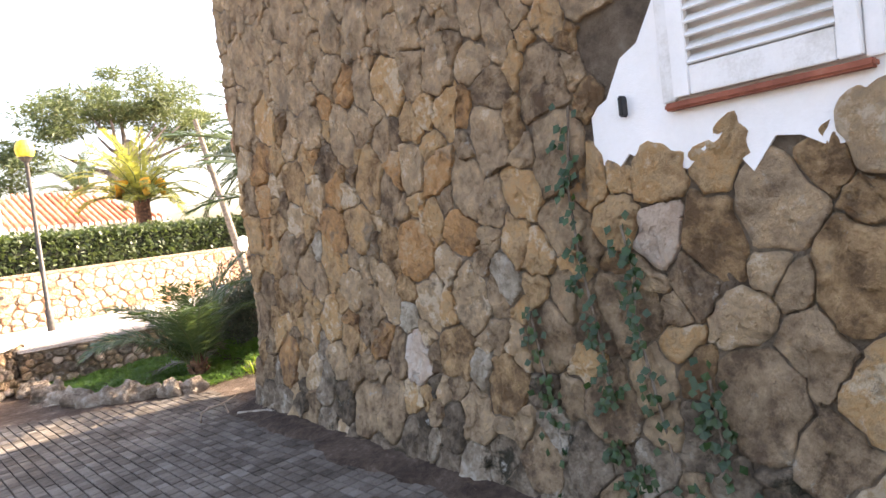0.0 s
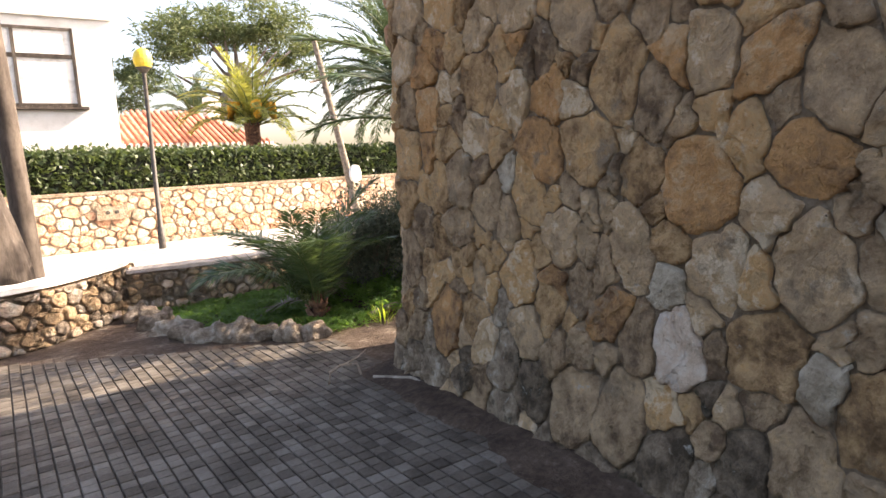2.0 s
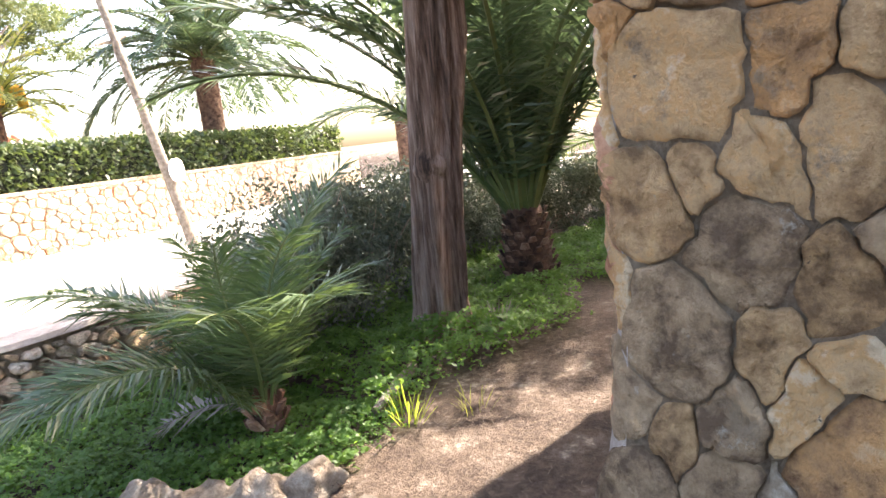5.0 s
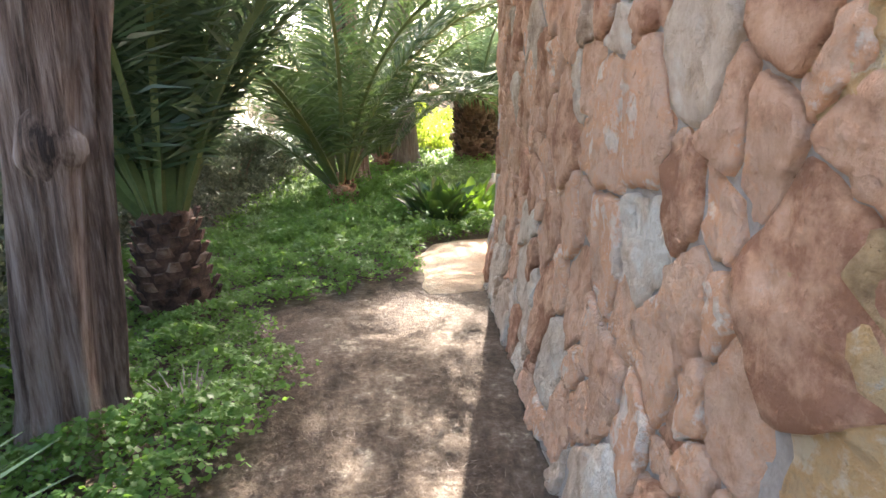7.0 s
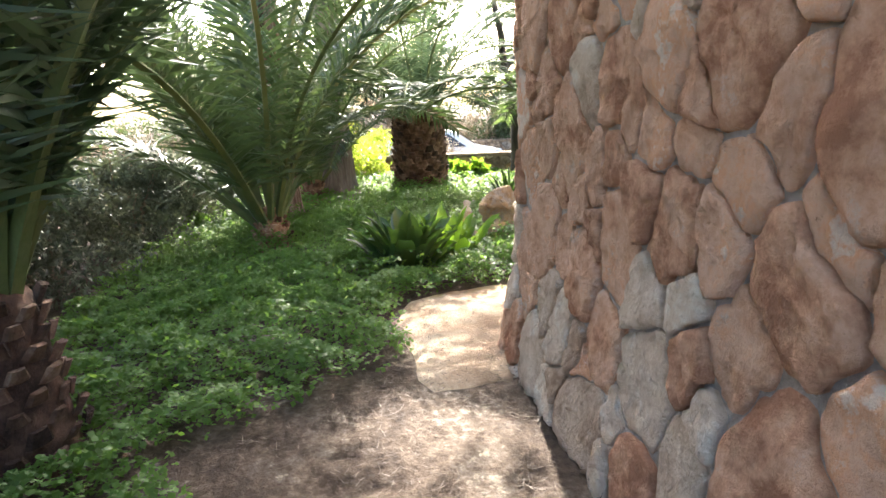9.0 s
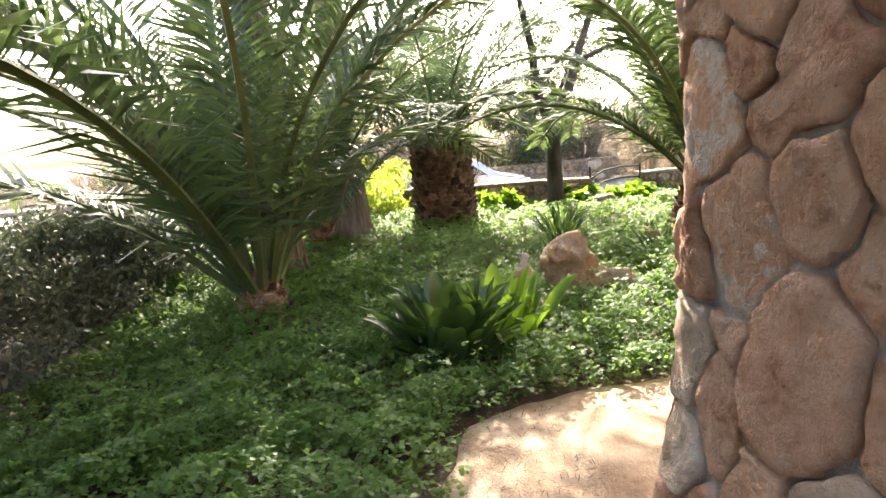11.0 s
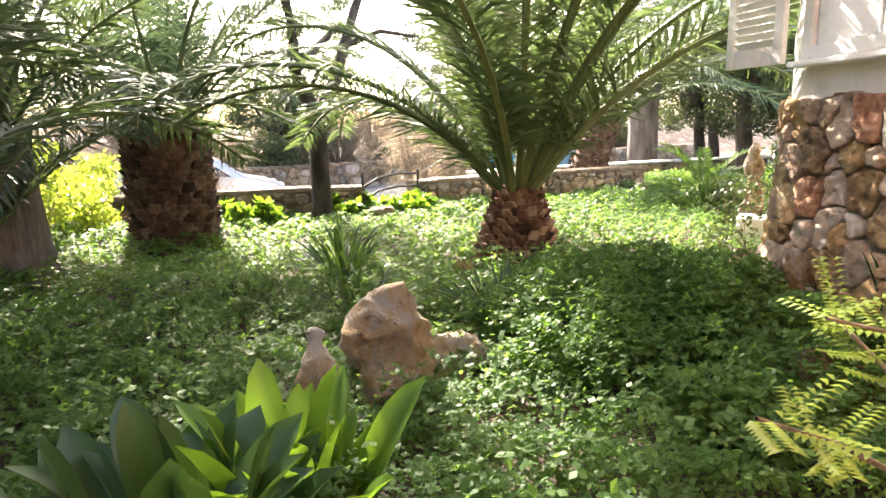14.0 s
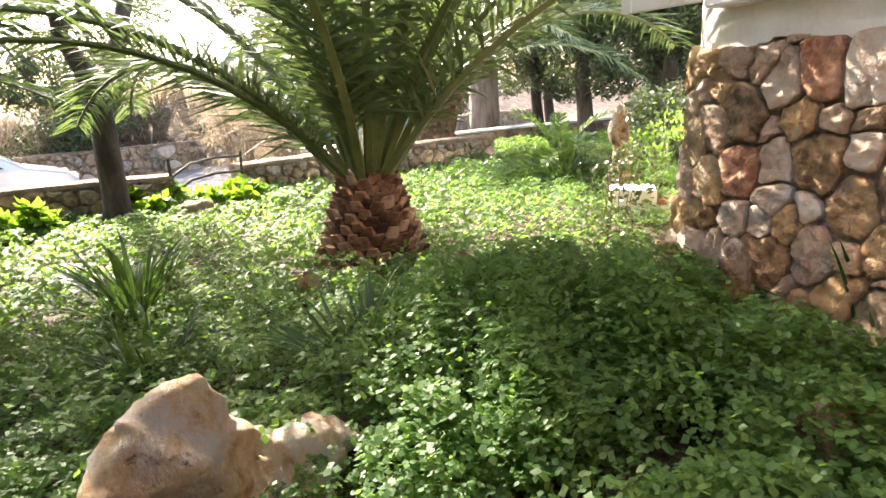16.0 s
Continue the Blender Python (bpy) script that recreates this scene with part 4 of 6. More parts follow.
rock("dog_shaped_rock", [(0.0, 0, 0.14, 0.2, 0.16, 0.2), (-0.02, 0, 0.34, 0.15, 0.12, 0.17), (-0.05, 0, 0.48, 0.15, 0.1, 0.1), (-0.16, 0, 0.42, 0.06, 0.07, 0.1),
                          (0.15, 0, 0.2, 0.18, 0.14, 0.17), (0.3, 0.0, 0.13, 0.18, 0.13, 0.13), (0.47, 0, 0.15, 0.12, 0.08, 0.06)],
     "tall tan weathered rock shaped like a crouching animal", pose(6.86, -0.64, -0.05, 0, 0, -72) @ Matrix.Diagonal((1.18, 1.1, 1.0, 1)), 2.0, 0.09, 0.013)
rock("pointed_rock", [(0, 0, 0.1, 0.14, 0.11, 0.16), (-0.01, 0, 0.28, 0.08, 0.07, 0.14), (-0.02, 0, 0.4, 0.04, 0.04, 0.08)],
     "small pointed tan rock among the ground cover", pose(6.72, -0.22, 0, 0, 0, 20), 5.0, 0.062, 0.011)
rock("standing_rock", [(0, 0, 0.15, 0.12, 0.1, 0.25), (0.01, 0, 0.4, 0.08, 0.07, 0.16)], "upright orange rock against the stone wall", pose(6.3, -2.82, 0, 0, 0, 0), 8.0, 0.04, 0.018)
rock("holed_rock", [(0, 0, 0.12, 0.13, 0.1, 0.22), (0.02, 0, 0.35, 0.1, 0.08, 0.14)], "grey pitted rock leaning on the wall corner", pose(6.62, -2.88, 0, 0, 0, 30), 9.0, 0.06, 0.02)
rock("holed_rock", [(0, 0, 0.1, 0.18, 0.12, 0.16), (0.1, 0.02, 0.16, 0.1, 0.1, 0.14), (-0.12, 0, 0.08, 0.1, 0.1, 0.1)], "grey pitted garden rock half covered by leaves", pose(5.68, -2.12, 0, 0, 0, 40), 12.0, 0.07, 0.02)
rock("palm_rock", [(0, 0, 0.1, 0.15, 0.1, 0.12), (0.1, 0, 0.12, 0.08, 0.08, 0.1)], "pale rough rock at the foot of the palm", pose(8.62, -2.15, 0, 0, 0, 10), 15.0, 0.06, 0.02)
rock("palm_rock", [(0, 0, 0.1, 0.13, 0.1, 0.13), (-0.09, 0, 0.1, 0.09, 0.08, 0.1)], "pale rough rock at the foot of the palm", pose(8.02, -2.9, 0, 0, 0, 60), 18.0, 0.06, 0.02)
rock("palm_rock", [(0, 0, 0.1, 0.2, 0.14, 0.16)], "pale rough rock beside the bushes", pose(11.7, -3.0, 0, 0, 0, 60), 21.0, 0.06, 0.025)
rock("stone_post", [(0, 0, 0.3, 0.12, 0.1, 0.34), (0.02, 0, 0.7, 0.1, 0.09, 0.16), (-0.01, 0, 0.9, 0.06, 0.06, 0.1)], "weathered grey upright stone in the garden", pose(8.5, -5.9, 0), 24.0, 0.05, 0.025)
blk = tagged(empty("white_block", pose(8.1, -5.35, 0, 0, 0, 30)), "white painted masonry step block with red edge", "block")
part("upper_block", box_mesh(-0.22, 0.18, -0.18, 0.18, 0.0, 0.28, 0.01), M_STUCCO, blk)
part("lower_block", box_mesh(-0.45, -0.224, -0.18, 0.2, 0.0, 0.15, 0.01), M_STUCCO, blk)
part("edge_tile", box_mesh(-0.45, -0.224, -0.18, 0.2, 0.15, 0.17, 0.004), M_SILL, blk)

# sandy rock slab at the second corner
bm = bmesh.new()
edge = [(3.7, 0.62), (4.25, 0.66), (4.75, 0.72), (5.2, 0.52), (5.36, 0.2), (5.42, -0.2), (5.4, -0.8), (5.36, -1.25), (5.0, -1.7), (4.45, -1.8), (4.32, -1.0), (4.32, -0.05), (4.1, 0.2), (3.75, 0.2)]
pts = []
for i, (x, y) in enumerate(edge):
    x2, y2 = edge[(i + 1) % len(edge)]
    for k in range(6):
        t = k / 6
        a, b = x + (x2 - x) * t, y + (y2 - y) * t
        n = noise.noise((a * 5, b * 5, 2))
        pts.append((a + 0.04 * n, b + 0.04 * noise.noise((a * 5, b * 5, 9))))
cx, cy = sum(p[0] for p in pts) / len(pts), sum(p[1] for p in pts) / len(pts)
rings = []
for s, z in ((1.0, -0.02), (0.975, 0.012), (0.8, 0.03), (0.55, 0.034), (0.28, 0.034)):
    rings.append([bm.verts.new((cx + (x - cx) * s, cy + (y - cy) * s, z + (0.012 * noise.noise((x * s * 4, y * s * 4, 1)) if z > 0 else 0))) for x, y in pts])
for a, b in zip(rings, rings[1:]):
    for i in range(len(pts)):
        j = (i + 1) % len(pts)
        bm.faces.new((a[i], a[j], b[j], b[i])).smooth = True
bm.faces.new(rings[-1])
tagged(part("rock_slab", bm, M_SLAB), "pale sandy rock slab beside the wall corner", "slab", kind="structure")

# loose wood and twigs
pl = tagged(part("plank", tube_mesh("plank", [([(0, 0, 0.03), (0.3, 0.01, 0.035), (0.62, -0.01, 0.03)], [0.018, 0.028, 0.02])], 5), M_WOOD), "pale splintered plank lying by the wall", "plank")
pl.matrix_world = pose(-0.26, -2.18, 0.0, 0, 0, -68)
tagged(part("log", tube_mesh("log", [([(0.5, 1.62, 0.05), (0.72, 1.68, 0.07), (1.1, 1.86, 0.06)], [0.03, 0.045, 0.035])], 8), M_WOOD), "weathered grey branch lying beside the path", "log")
tagged(part("stick", tube_mesh("stick", [([(-0.33, -0.1, 0.04), (-0.16, -0.35, 0.05), (-0.12, -0.75, 0.03)], [0.016, 0.022, 0.012])], 6), M_WOOD), "curved pale stick at the wall's foot", "stick")
tagged(part("twig_loop", tube_mesh("twig_loop", [([(-0.62, 0.02, 0.02), (-0.6, 0.03, 0.1), (-0.5, 0.08, 0.12), (-0.38, 0.06, 0.11), (-0.36, 0.04, 0.03)], [0.01] * 5),
                                                ([(-0.6, 0.05, 0.1), (-0.25, 0.35, 0.06), (-0.05, 0.6, 0.03)], [0.007, 0.006, 0.004])], 6), M_TWIG), "dry bent twigs lying on the paving", "twigs")

# ---- plants ----


def frond_mesh(length, e0, arch, n, leaf, mat, twist=0.0, stalk=0.18, seed=0, width=0.028, vee=0.35, droop=0.25):
    """A feather palm leaf along +x: bent stalk with two rows of long narrow leaflets."""
    r = np.random.default_rng(seed)
    seg = 14
    pts, el = [np.zeros(3)], []
    for i in range(seg):
        s = (i + 0.5) / seg
        e = e0 - arch * s ** 1.4
        side = twist * s
        d = np.array([math.cos(e) * math.cos(side), math.cos(e) * math.sin(side), math.sin(e)])
        pts.append(pts[-1] + d * length / seg)
    pts = np.array(pts)
    rad = [0.0115 * length / 2 * (1 - 0.9 * i / seg) + 0.003 for i in range(seg + 1)]
    rv, rf = tube(pts, rad, 4)
    s = np.linspace(stalk, 0.995, n)
    s = np.repeat(s, 2) + r.normal(size=2 * n) * 0.004
    s = np.clip(s, 0, 1)
    sgn = np.tile([1.0, -1.0], n)
    k = s * seg
    i0 = np.clip(k.astype(int), 0, seg - 1)
    P = pts[i0] + (pts[i0 + 1] - pts[i0]) * (k - i0)[:, None]
    T = pts[i0 + 1] - pts[i0]
    T /= np.linalg.norm(T, axis=1)[:, None]
    S = np.cross(np.array([0, 0, 1.0]), T)
    nn = np.linalg.norm(S, axis=1)[:, None]
    S = np.where(nn > 0.05, S / np.maximum(nn, 0.05), np.array([0, 1.0, 0]))
    U = np.cross(T, S)
    lf = leaf * np.clip(np.sin(np.pi * (0.12 + 0.8 * s)) ** 0.6, 0.25, 1) * (0.85 + 0.3 * r.random(2 * n))
    fw = 0.45 + 0.6 * s + 0.07 * r.normal(size=2 * n)
    D = S * sgn[:, None] + T * fw[:, None] + U * (vee + 0.08 * r.normal(size=2 * n))[:, None]
    D /= np.linalg.norm(D, axis=1)[:, None]
    W = np.cross(D, U)
    W /= np.linalg.norm(W, axis=1)[:, None]
    W = W + U * (0.5 * r.normal(size=2 * n))[:, None]
    wd = width * (0.8 + 0.4 * r.random(2 * n))
    m1 = P + D * (lf * 0.35)[:, None]
    tip = P + D * lf[:, None] - np.array([0, 0, 1.0]) * (lf * droop * r.random(2 * n))[:, None]
    v = np.stack([P, m1 - W * wd[:, None] / 2, tip, m1 + W * wd[:, None] / 2], 1).reshape(-1, 3)
    i = np.arange(2 * n)[:, None] * 4
    f = np.concatenate([i + [0, 1, 3], i + [1, 2, 3]], 1).reshape(-1, 3)
    tri = []
    for a, b, c, d in rf:
        tri += [(a, b, c), (a, c, d)]
    allv = np.concatenate([v, np.array([tuple(p) for p in rv])])
    allf = np.concatenate([f, np.array(tri) + len(v)])
    me = arrays("frond", allv, allf)
    me.materials.append(mat)
    me.materials.append(M_RACHIS)
    idx = np.zeros(len(allf), np.int32)
    idx[len(f):] = 1
    me.polygons.foreach_set("material_index", idx)
    return me


boot_me = {}


def boot_mesh(mat):
    """A cut-off leaf base: a blunt, up-pointing wedge."""
    if mat.name not in boot_me:
        bm = bmesh.new()
        lo = [bm.verts.new(p) for p in ((-0.01, -0.5, 0), (0.16, -0.36, 0.02), (0.22, 0, 0.0), (0.16, 0.36, 0.02), (-0.01, 0.5, 0))]
        hi = [bm.verts.new(p) for p in ((0.06, -0.3, 0.75), (0.3, -0.22, 0.8), (0.36, 0, 0.82), (0.3, 0.22, 0.8), (0.06, 0.3, 0.75))]
        for a in range(4):
            bm.faces.new((lo[a], lo[a + 1], hi[a + 1], hi[a]))
        bm.faces.new(hi)
        bm.faces.new(lo[::-1])
        bm.faces.new((lo[4], lo[0], hi[0], hi[4]))
        me = bpy.data.meshes.new("leaf_base")
        bm.to_mesh(me)
        bm.free()
        me.materials.append(mat)
        boot_me[mat.name] = me
    return boot_me[mat.name]


frond_sets = {}


def frond_set(key, mat, leaf, n, width, vee, droop):
    if key not in frond_sets:
        out = []
        for c, (e0, arch) in enumerate(((82, 45), (70, 70), (58, 85), (42, 85), (24, 75), (2, 70))):
            for k in range(2):
                out.append((c, frond_mesh(1.0, radians(e0), radians(arch), n, leaf, mat, 0.25 * (-1) ** k, 0.12, 10 * c + k, width, vee, droop)))
        frond_sets[key] = out
    return frond_sets[key]


def palm(name, x, y, h, r0, r1, fronds, length, label, key, mat, boots=60, boot_mat=None, lean=(0, 0), classes=(0, 1, 1, 2, 2, 3), seed=1,
         leaf=0.15, n=92, width=0.0072, vee=0.24, droop=0.4, low=0, dry=0, skip=None):
    """Date palm: trunk clad in leaf bases, crown of feather leaves, each leaf a part."""
    r = random.Random(seed)
    boot_mat = boot_mat or M_BOOT
    th = empty(name, pose(x, y, 0))
    top = Vector((lean[0], lean[1], h))
    prof = [(Vector((lean[0] * t * t, lean[1] * t * t, -0.1 + (h + 0.1) * t)), r0 + (r1 - r0) * t) for t in (0, 0.15, 0.4, 0.7, 0.9, 1.0)]
    runs = [([p for p, _ in prof] + [top + Vector((0, 0, 0.12))], [q * 0.93 for _, q in prof] + [r1 * 0.5])]
    trunk = part("trunk", tube_mesh("trunk", runs, 16), boot_mat, th)
    bme = boot_mesh(boot_mat)
    size = 0.125 if r0 > 0.43 else 0.1 if r0 > 0.3 else 0.085
    for i in range(boots):
        t = (i + 0.5) / boots
        a = i * 2.39996
        p = Vector((lean[0] * t * t, lean[1] * t * t, h * t * 0.97))
        rr = (r0 + (r1 - r0) * t) * 0.9
        b = new("leaf_base", bme)
        b.parent = trunk
        sc = size * r.uniform(0.85, 1.2)
        b.matrix_basis = Matrix.Translation(p + Vector((math.cos(a), math.sin(a), 0)) * rr) @ pose(0, 0, 0, r.uniform(-8, 8), r.uniform(8, 26), math.degrees(a)) @ Matrix.Diagonal((sc * 1.1, sc * 1.2, sc, 1))
    fs = frond_set(key, mat, leaf, n, width, vee, droop)
    for i in range(fronds):
        c = classes[i % len(classes)]
        me = r.choice([m for k, m in fs if k == c])
        a = math.degrees(i * 2.39996) + r.uniform(-12, 12)
        if skip and skip(a % 360, c):
            continue
        sc = length * r.uniform(0.8, 1.15)
        fr = new("frond", me)
        fr.parent = th
        off = Vector((math.cos(radians(a)), math.sin(radians(a)), 0)) * r1 * 0.55
        fr.matrix_basis = Matrix.Translation(top + off - Vector((0, 0, 0.04 * c))) @ pose(0, 0, 0, r.uniform(-15, 15), r.uniform(-6, 6), a) @ Matrix.Diagonal((sc, sc, sc, 1))
    if dry:
        fd = frond_set("dry", M_FROND_DRY, 0.24, 34, 0.02, 0.3, 0.5)
        for i in range(dry):
            a = r.uniform(20, 175)
            me = r.choice([m for k, m in fd if k >= 3])
            fr = new("frond", me)
            fr.parent = th
            sc = length * r.uniform(0.6, 0.9)
            fr.matrix_basis = Matrix.Translation(top) @ pose(0, 0, 0, 0, r.uniform(-10, 20), a) @ Matrix.Diagonal((sc, sc, sc, 1))
            fr["label"] = "withered grey palm leaf"
    return tagged(th, label, "palm")


palm("young_palm", 0.15, 2.12, 0.16, 0.1, 0.08, 34, 1.3, "young green palm growing in the stone-edged bed", "young", M_FROND, 14, None, seed=3, leaf=0.3, n=64, width=0.0115, classes=(0, 1, 2, 2, 3, 3, 1), dry=4, skip=lambda a, c: (a > 200 and c >= 2) or (80 < a < 200 and c >= 3))
palm("palm_tree", 3.52, 2.35, 0.7, 0.3, 0.19, 50, 3.8, "palm with short dark scaly trunk beside the path", "big_blue", M_FROND_BLUE, 90, M_BOOT_DARK, seed=5, classes=(0, 1, 0, 1, 1, 2), skip=lambda a, c: 180 < a < 350 and c >= 2)
palm("palm_tree", 7.25, 1.62, 0.34, 0.2, 0.13, 34, 4.1, "bushy palm with a small reddish base", "big", M_FROND, 34, M_BOOT, seed=8, classes=(0, 1, 2, 1, 3, 2, 1), skip=lambda a, c: 165 < a < 300 and c >= 2)
palm("palm_tree", 10.6, 1.3, 0.32, 0.22, 0.15, 26, 3.2, "small palm with reddish base before a trunk", "big", M_FROND, 30, M_BOOT, seed=11, classes=(0, 1, 0, 2, 1, 2))
palm("palm_tree", 11.75, -0.5, 1.25, 0.46, 0.44, 46, 2.6, "stout palm with thick dark scaly trunk", "big_blue", M_FROND_BLUE, 220, M_BOOT_DARK, seed=14, classes=(0, 1, 2, 3, 1, 4, 2, 3, 0, 3), skip=lambda a, c: 170 < a < 345 and c >= 4 or 200 < a < 330 and c == 3)
palm("palm_tree", 8.72, -2.82, 0.68, 0.42, 0.17, 32, 3.7, "palm with tapering orange-brown scaly stump", "big", M_FROND, 190, M_BOOT, seed=17, classes=(0, 1, 1, 2, 2, 3, 1, 2))
palm("palm_tree", 13.5, -8.3, 1.2, 0.42, 0.3, 34, 3.2, "leaning palm with dark scaly trunk", "big", M_FROND, 110, M_BOOT_DARK, (-0.25, -0.25), seed=20, classes=(0, 1, 1, 2, 3))
palm("cycad", 9.9, -6.95, 0.3, 0.14, 0.12, 30, 0.95, "dark green cycad with stiff spreading leaves", "cycad", M_BLADE, 20, M_BOOT_DARK, seed=23, leaf=0.16, n=44, width=0.02, vee=0.5, droop=0.1, classes=(1, 2, 3, 3, 4, 4))
palm("palm_tree", 10.4, 17.6, 4.9, 0.36, 0.4, 95, 4.0, "tall sunlit date palm behind the hedge", "street", M_FROND_BLUE, 60, M_BOOT_DARK, seed=26, classes=(0, 1, 2, 3, 4, 5, 4, 5), n=70, leaf=0.13, width=0.011)
yp = palm("palm_tree", 4.9, 19.6, 3.5, 0.28, 0.3, 46, 2.7, "yellowish palm hung with orange date stalks", "street_yellow", M_FROND_YEL, 40, M_BOOT, seed=29, classes=(0, 1, 2, 3, 3, 4), n=60, leaf=0.15, width=0.013)
for k in range(5):
    a = k * 1.3 + 3.4
    part("date_stalk", tube_mesh("date_stalk", [([(0, 0, 3.6), (0.35 * math.cos(a), 0.35 * math.sin(a), 4.2), (0.75 * math.cos(a), 0.75 * math.sin(a), 4.1), (0.85 * math.cos(a), 0.85 * math.sin(a), 3.6)], [0.03, 0.05, 0.22, 0.12])], 8), M_FRUIT, yp, "orange date stalk")
palm("palm_tree", 4.6, 27.5, 4.8, 0.25, 0.25, 24, 2.2, "small distant palm behind the roof", "street", M_FROND_BLUE, 20, M_BOOT_DARK, seed=32, classes=(0, 1, 2, 3, 4), n=70, leaf=0.13, width=0.011)
palm("palm_tree", 15.5, 14.0, 2.2, 0.3, 0.3, 24, 2.4, "palm behind the street hedge", "street", M_FROND_BLUE, 20, M_BOOT_DARK, seed=34, classes=(0, 1, 2, 3, 3), n=70, leaf=0.13, width=0.011)


def bark_trunk(pts, radii, ridges=11, depth=0.1, seed=0, around=44, rings=40):
    """A fluted, fibrous trunk."""
    bm = bmesh.new()
    P = [Vector(p) for p in pts]
    rows = []
    for i in range(rings + 1):
        t = i / rings * (len(P) - 1)
        k = min(int(t), len(P) - 2)
        c = P[k].lerp(P[k + 1], t - k)
        rad = radii[k] + (radii[k + 1] - radii[k]) * (t - k)
        row = []
        for j in range(around):
            a = 2 * math.pi * j / around
            tw = a * 1.0 + c.z * 0.12
            n = noise.noise((math.cos(a) * 2.2 + seed, math.sin(a) * 2.2, c.z * 0.5)) * 1.4
            rr = rad * (1 + depth * math.sin(tw * ridges + n * 3) * 0.5 + depth * n + 0.05 * noise.noise((a * 6, c.z * 2.5, seed)))
            row.append(bm.verts.new(c + Vector((math.cos(a) * rr, math.sin(a) * rr, 0))))
        rows.append(row)
    for a, b in zip(rows, rows[1:]):
        for j in range(around):
            bm.faces.new((a[j], a[(j + 1) % around], b[(j + 1) % around], b[j])).smooth = True
    return bm


def crown_blobs(cx, cy, cz, rx, ry, rz, n, size, seed):
    r = random.Random(seed)
    out = []
    while len(out) < n:
        a, b, c = (r.uniform(-1, 1) for _ in range(3))
        if a * a + b * b + c * c < 1:
            s = size * r.uniform(0.6, 1.3)
            out.append((cx + a * rx, cy + b * ry, cz + c * rz, s, s, s * 0.6))
    return out


cy = tagged(empty("cypress_tree", pose(1.85, 2.16, 0)), "old cypress with twisted fibrous reddish grey trunk", "tree")
part("trunk", bark_trunk([(0, 0.02, -0.1), (0, 0, 0.25), (-0.02, -0.12, 1.2), (-0.03, -0.24, 2.2), (0.05, -0.3, 4.5)], [0.27, 0.2, 0.175, 0.19, 0.15], 13, 0.2, 1.0, 84, 60), M_BARK, cy)
bm = bmesh.new()
bmesh.ops.create_icosphere(bm, subdivisions=3, radius=1, matrix=Matrix.Translation((-0.17, -0.17, 1.32)) @ Matrix.Diagonal((0.09, 0.12, 0.14, 1)))
for v in bm.verts:
    v.co += noise.noise_vector(v.co * 9) * 0.03
part("burl", bm, M_BARK, cy, "knotty burl")
part("limb", tube_mesh("limb", [([(0.05, -0.3, 4.4), (0.3, -0.4, 5.4), (0.5, -0.2, 6.5)], [0.15, 0.1, 0.05]), ([(0.05, -0.3, 4.3), (-0.3, 0.1, 5.2), (-0.4, 0.5, 6.4)], [0.14, 0.09, 0.04])], 8), M_BARK, cy)
# unseen crown, added to break up the sun
leaf_cloud("crown", crown_blobs(0.0, 0.2, 6.6, 1.4, 1.4, 1.6, 34, 0.42, 3), 140, 0.14, 0.035, M_PINE, cy)
for x, y, r0, sd, lb in ((8.75, 1.6, 0.2, 3.0, "cypress with straight fibrous grey trunk"), (10.95, 0.9, 0.24, 6.0, "cypress with pale grey fibrous trunk")):
    t = tagged(empty("cypress_tree", pose(x, y, 0)), lb, "tree")
    part("trunk", bark_trunk([(0, 0, -0.1), (0, 0, 0.3), (0, 0.02, 1.5), (0.03, 0.0, 5.0)], [r0 * 1.5, r0 * 1.05, r0 * 0.85, r0 * 0.6], 10, 0.1, sd, 36, 30), M_BARK_GREY if sd > 4 else M_BARK, t)
    # crown made up: lowered and shifted south to dapple the path with shade
    leaf_cloud("crown", crown_blobs(0.2, -0.8, 4.5, 1.9, 1.7, 1.8, 60 if sd < 4 else 26, 0.36, int(sd)), 150, 0.14, 0.04, M_PINE, t)

t = tagged(empty("forked_tree", pose(12.35, -2.42, 0)), "slender dark tree forking into two limbs", "tree")
part("trunk", bark_trunk([(0, 0, -0.1), (0, 0, 0.2), (0.03, 0, 1.0), (0.0, 0.03, 1.5)], [0.2, 0.13, 0.115, 0.12], 7, 0.06, 9.0, 20, 16), M_BARK_DARK, t)
for pts, rr in (([(0, 0.02, 1.4), (0.05, 0.22, 1.9), (-0.1, 0.3, 2.5), (0, 0.5, 3.6)], [0.11, 0.075, 0.06, 0.04]),
                ([(0, 0.02, 1.35), (0.05, -0.3, 1.85), (0.1, -0.5, 2.4), (0.1, -0.9, 3.4)], [0.1, 0.085, 0.07, 0.045]),
                ([(0.02, 0.24, 1.95), (0.15, -0.2, 2.35), (0.2, -0.5, 2.6)], [0.06, 0.045, 0.03]),
                ([(0.1, -0.5, 2.3), (0.1, -1.0, 2.5), (0.1, -1.6, 2.45)], [0.05, 0.035, 0.015])):
    part("limb", tube_mesh("limb", [(pts, rr)], 8), M_BARK_DARK, t)
leaf_cloud("crown", crown_blobs(0.2, 0.4, 4.6, 1.5, 1.5, 0.7, 14, 0.38, 5), 110, 0.13, 0.05, M_HEDGE, t)

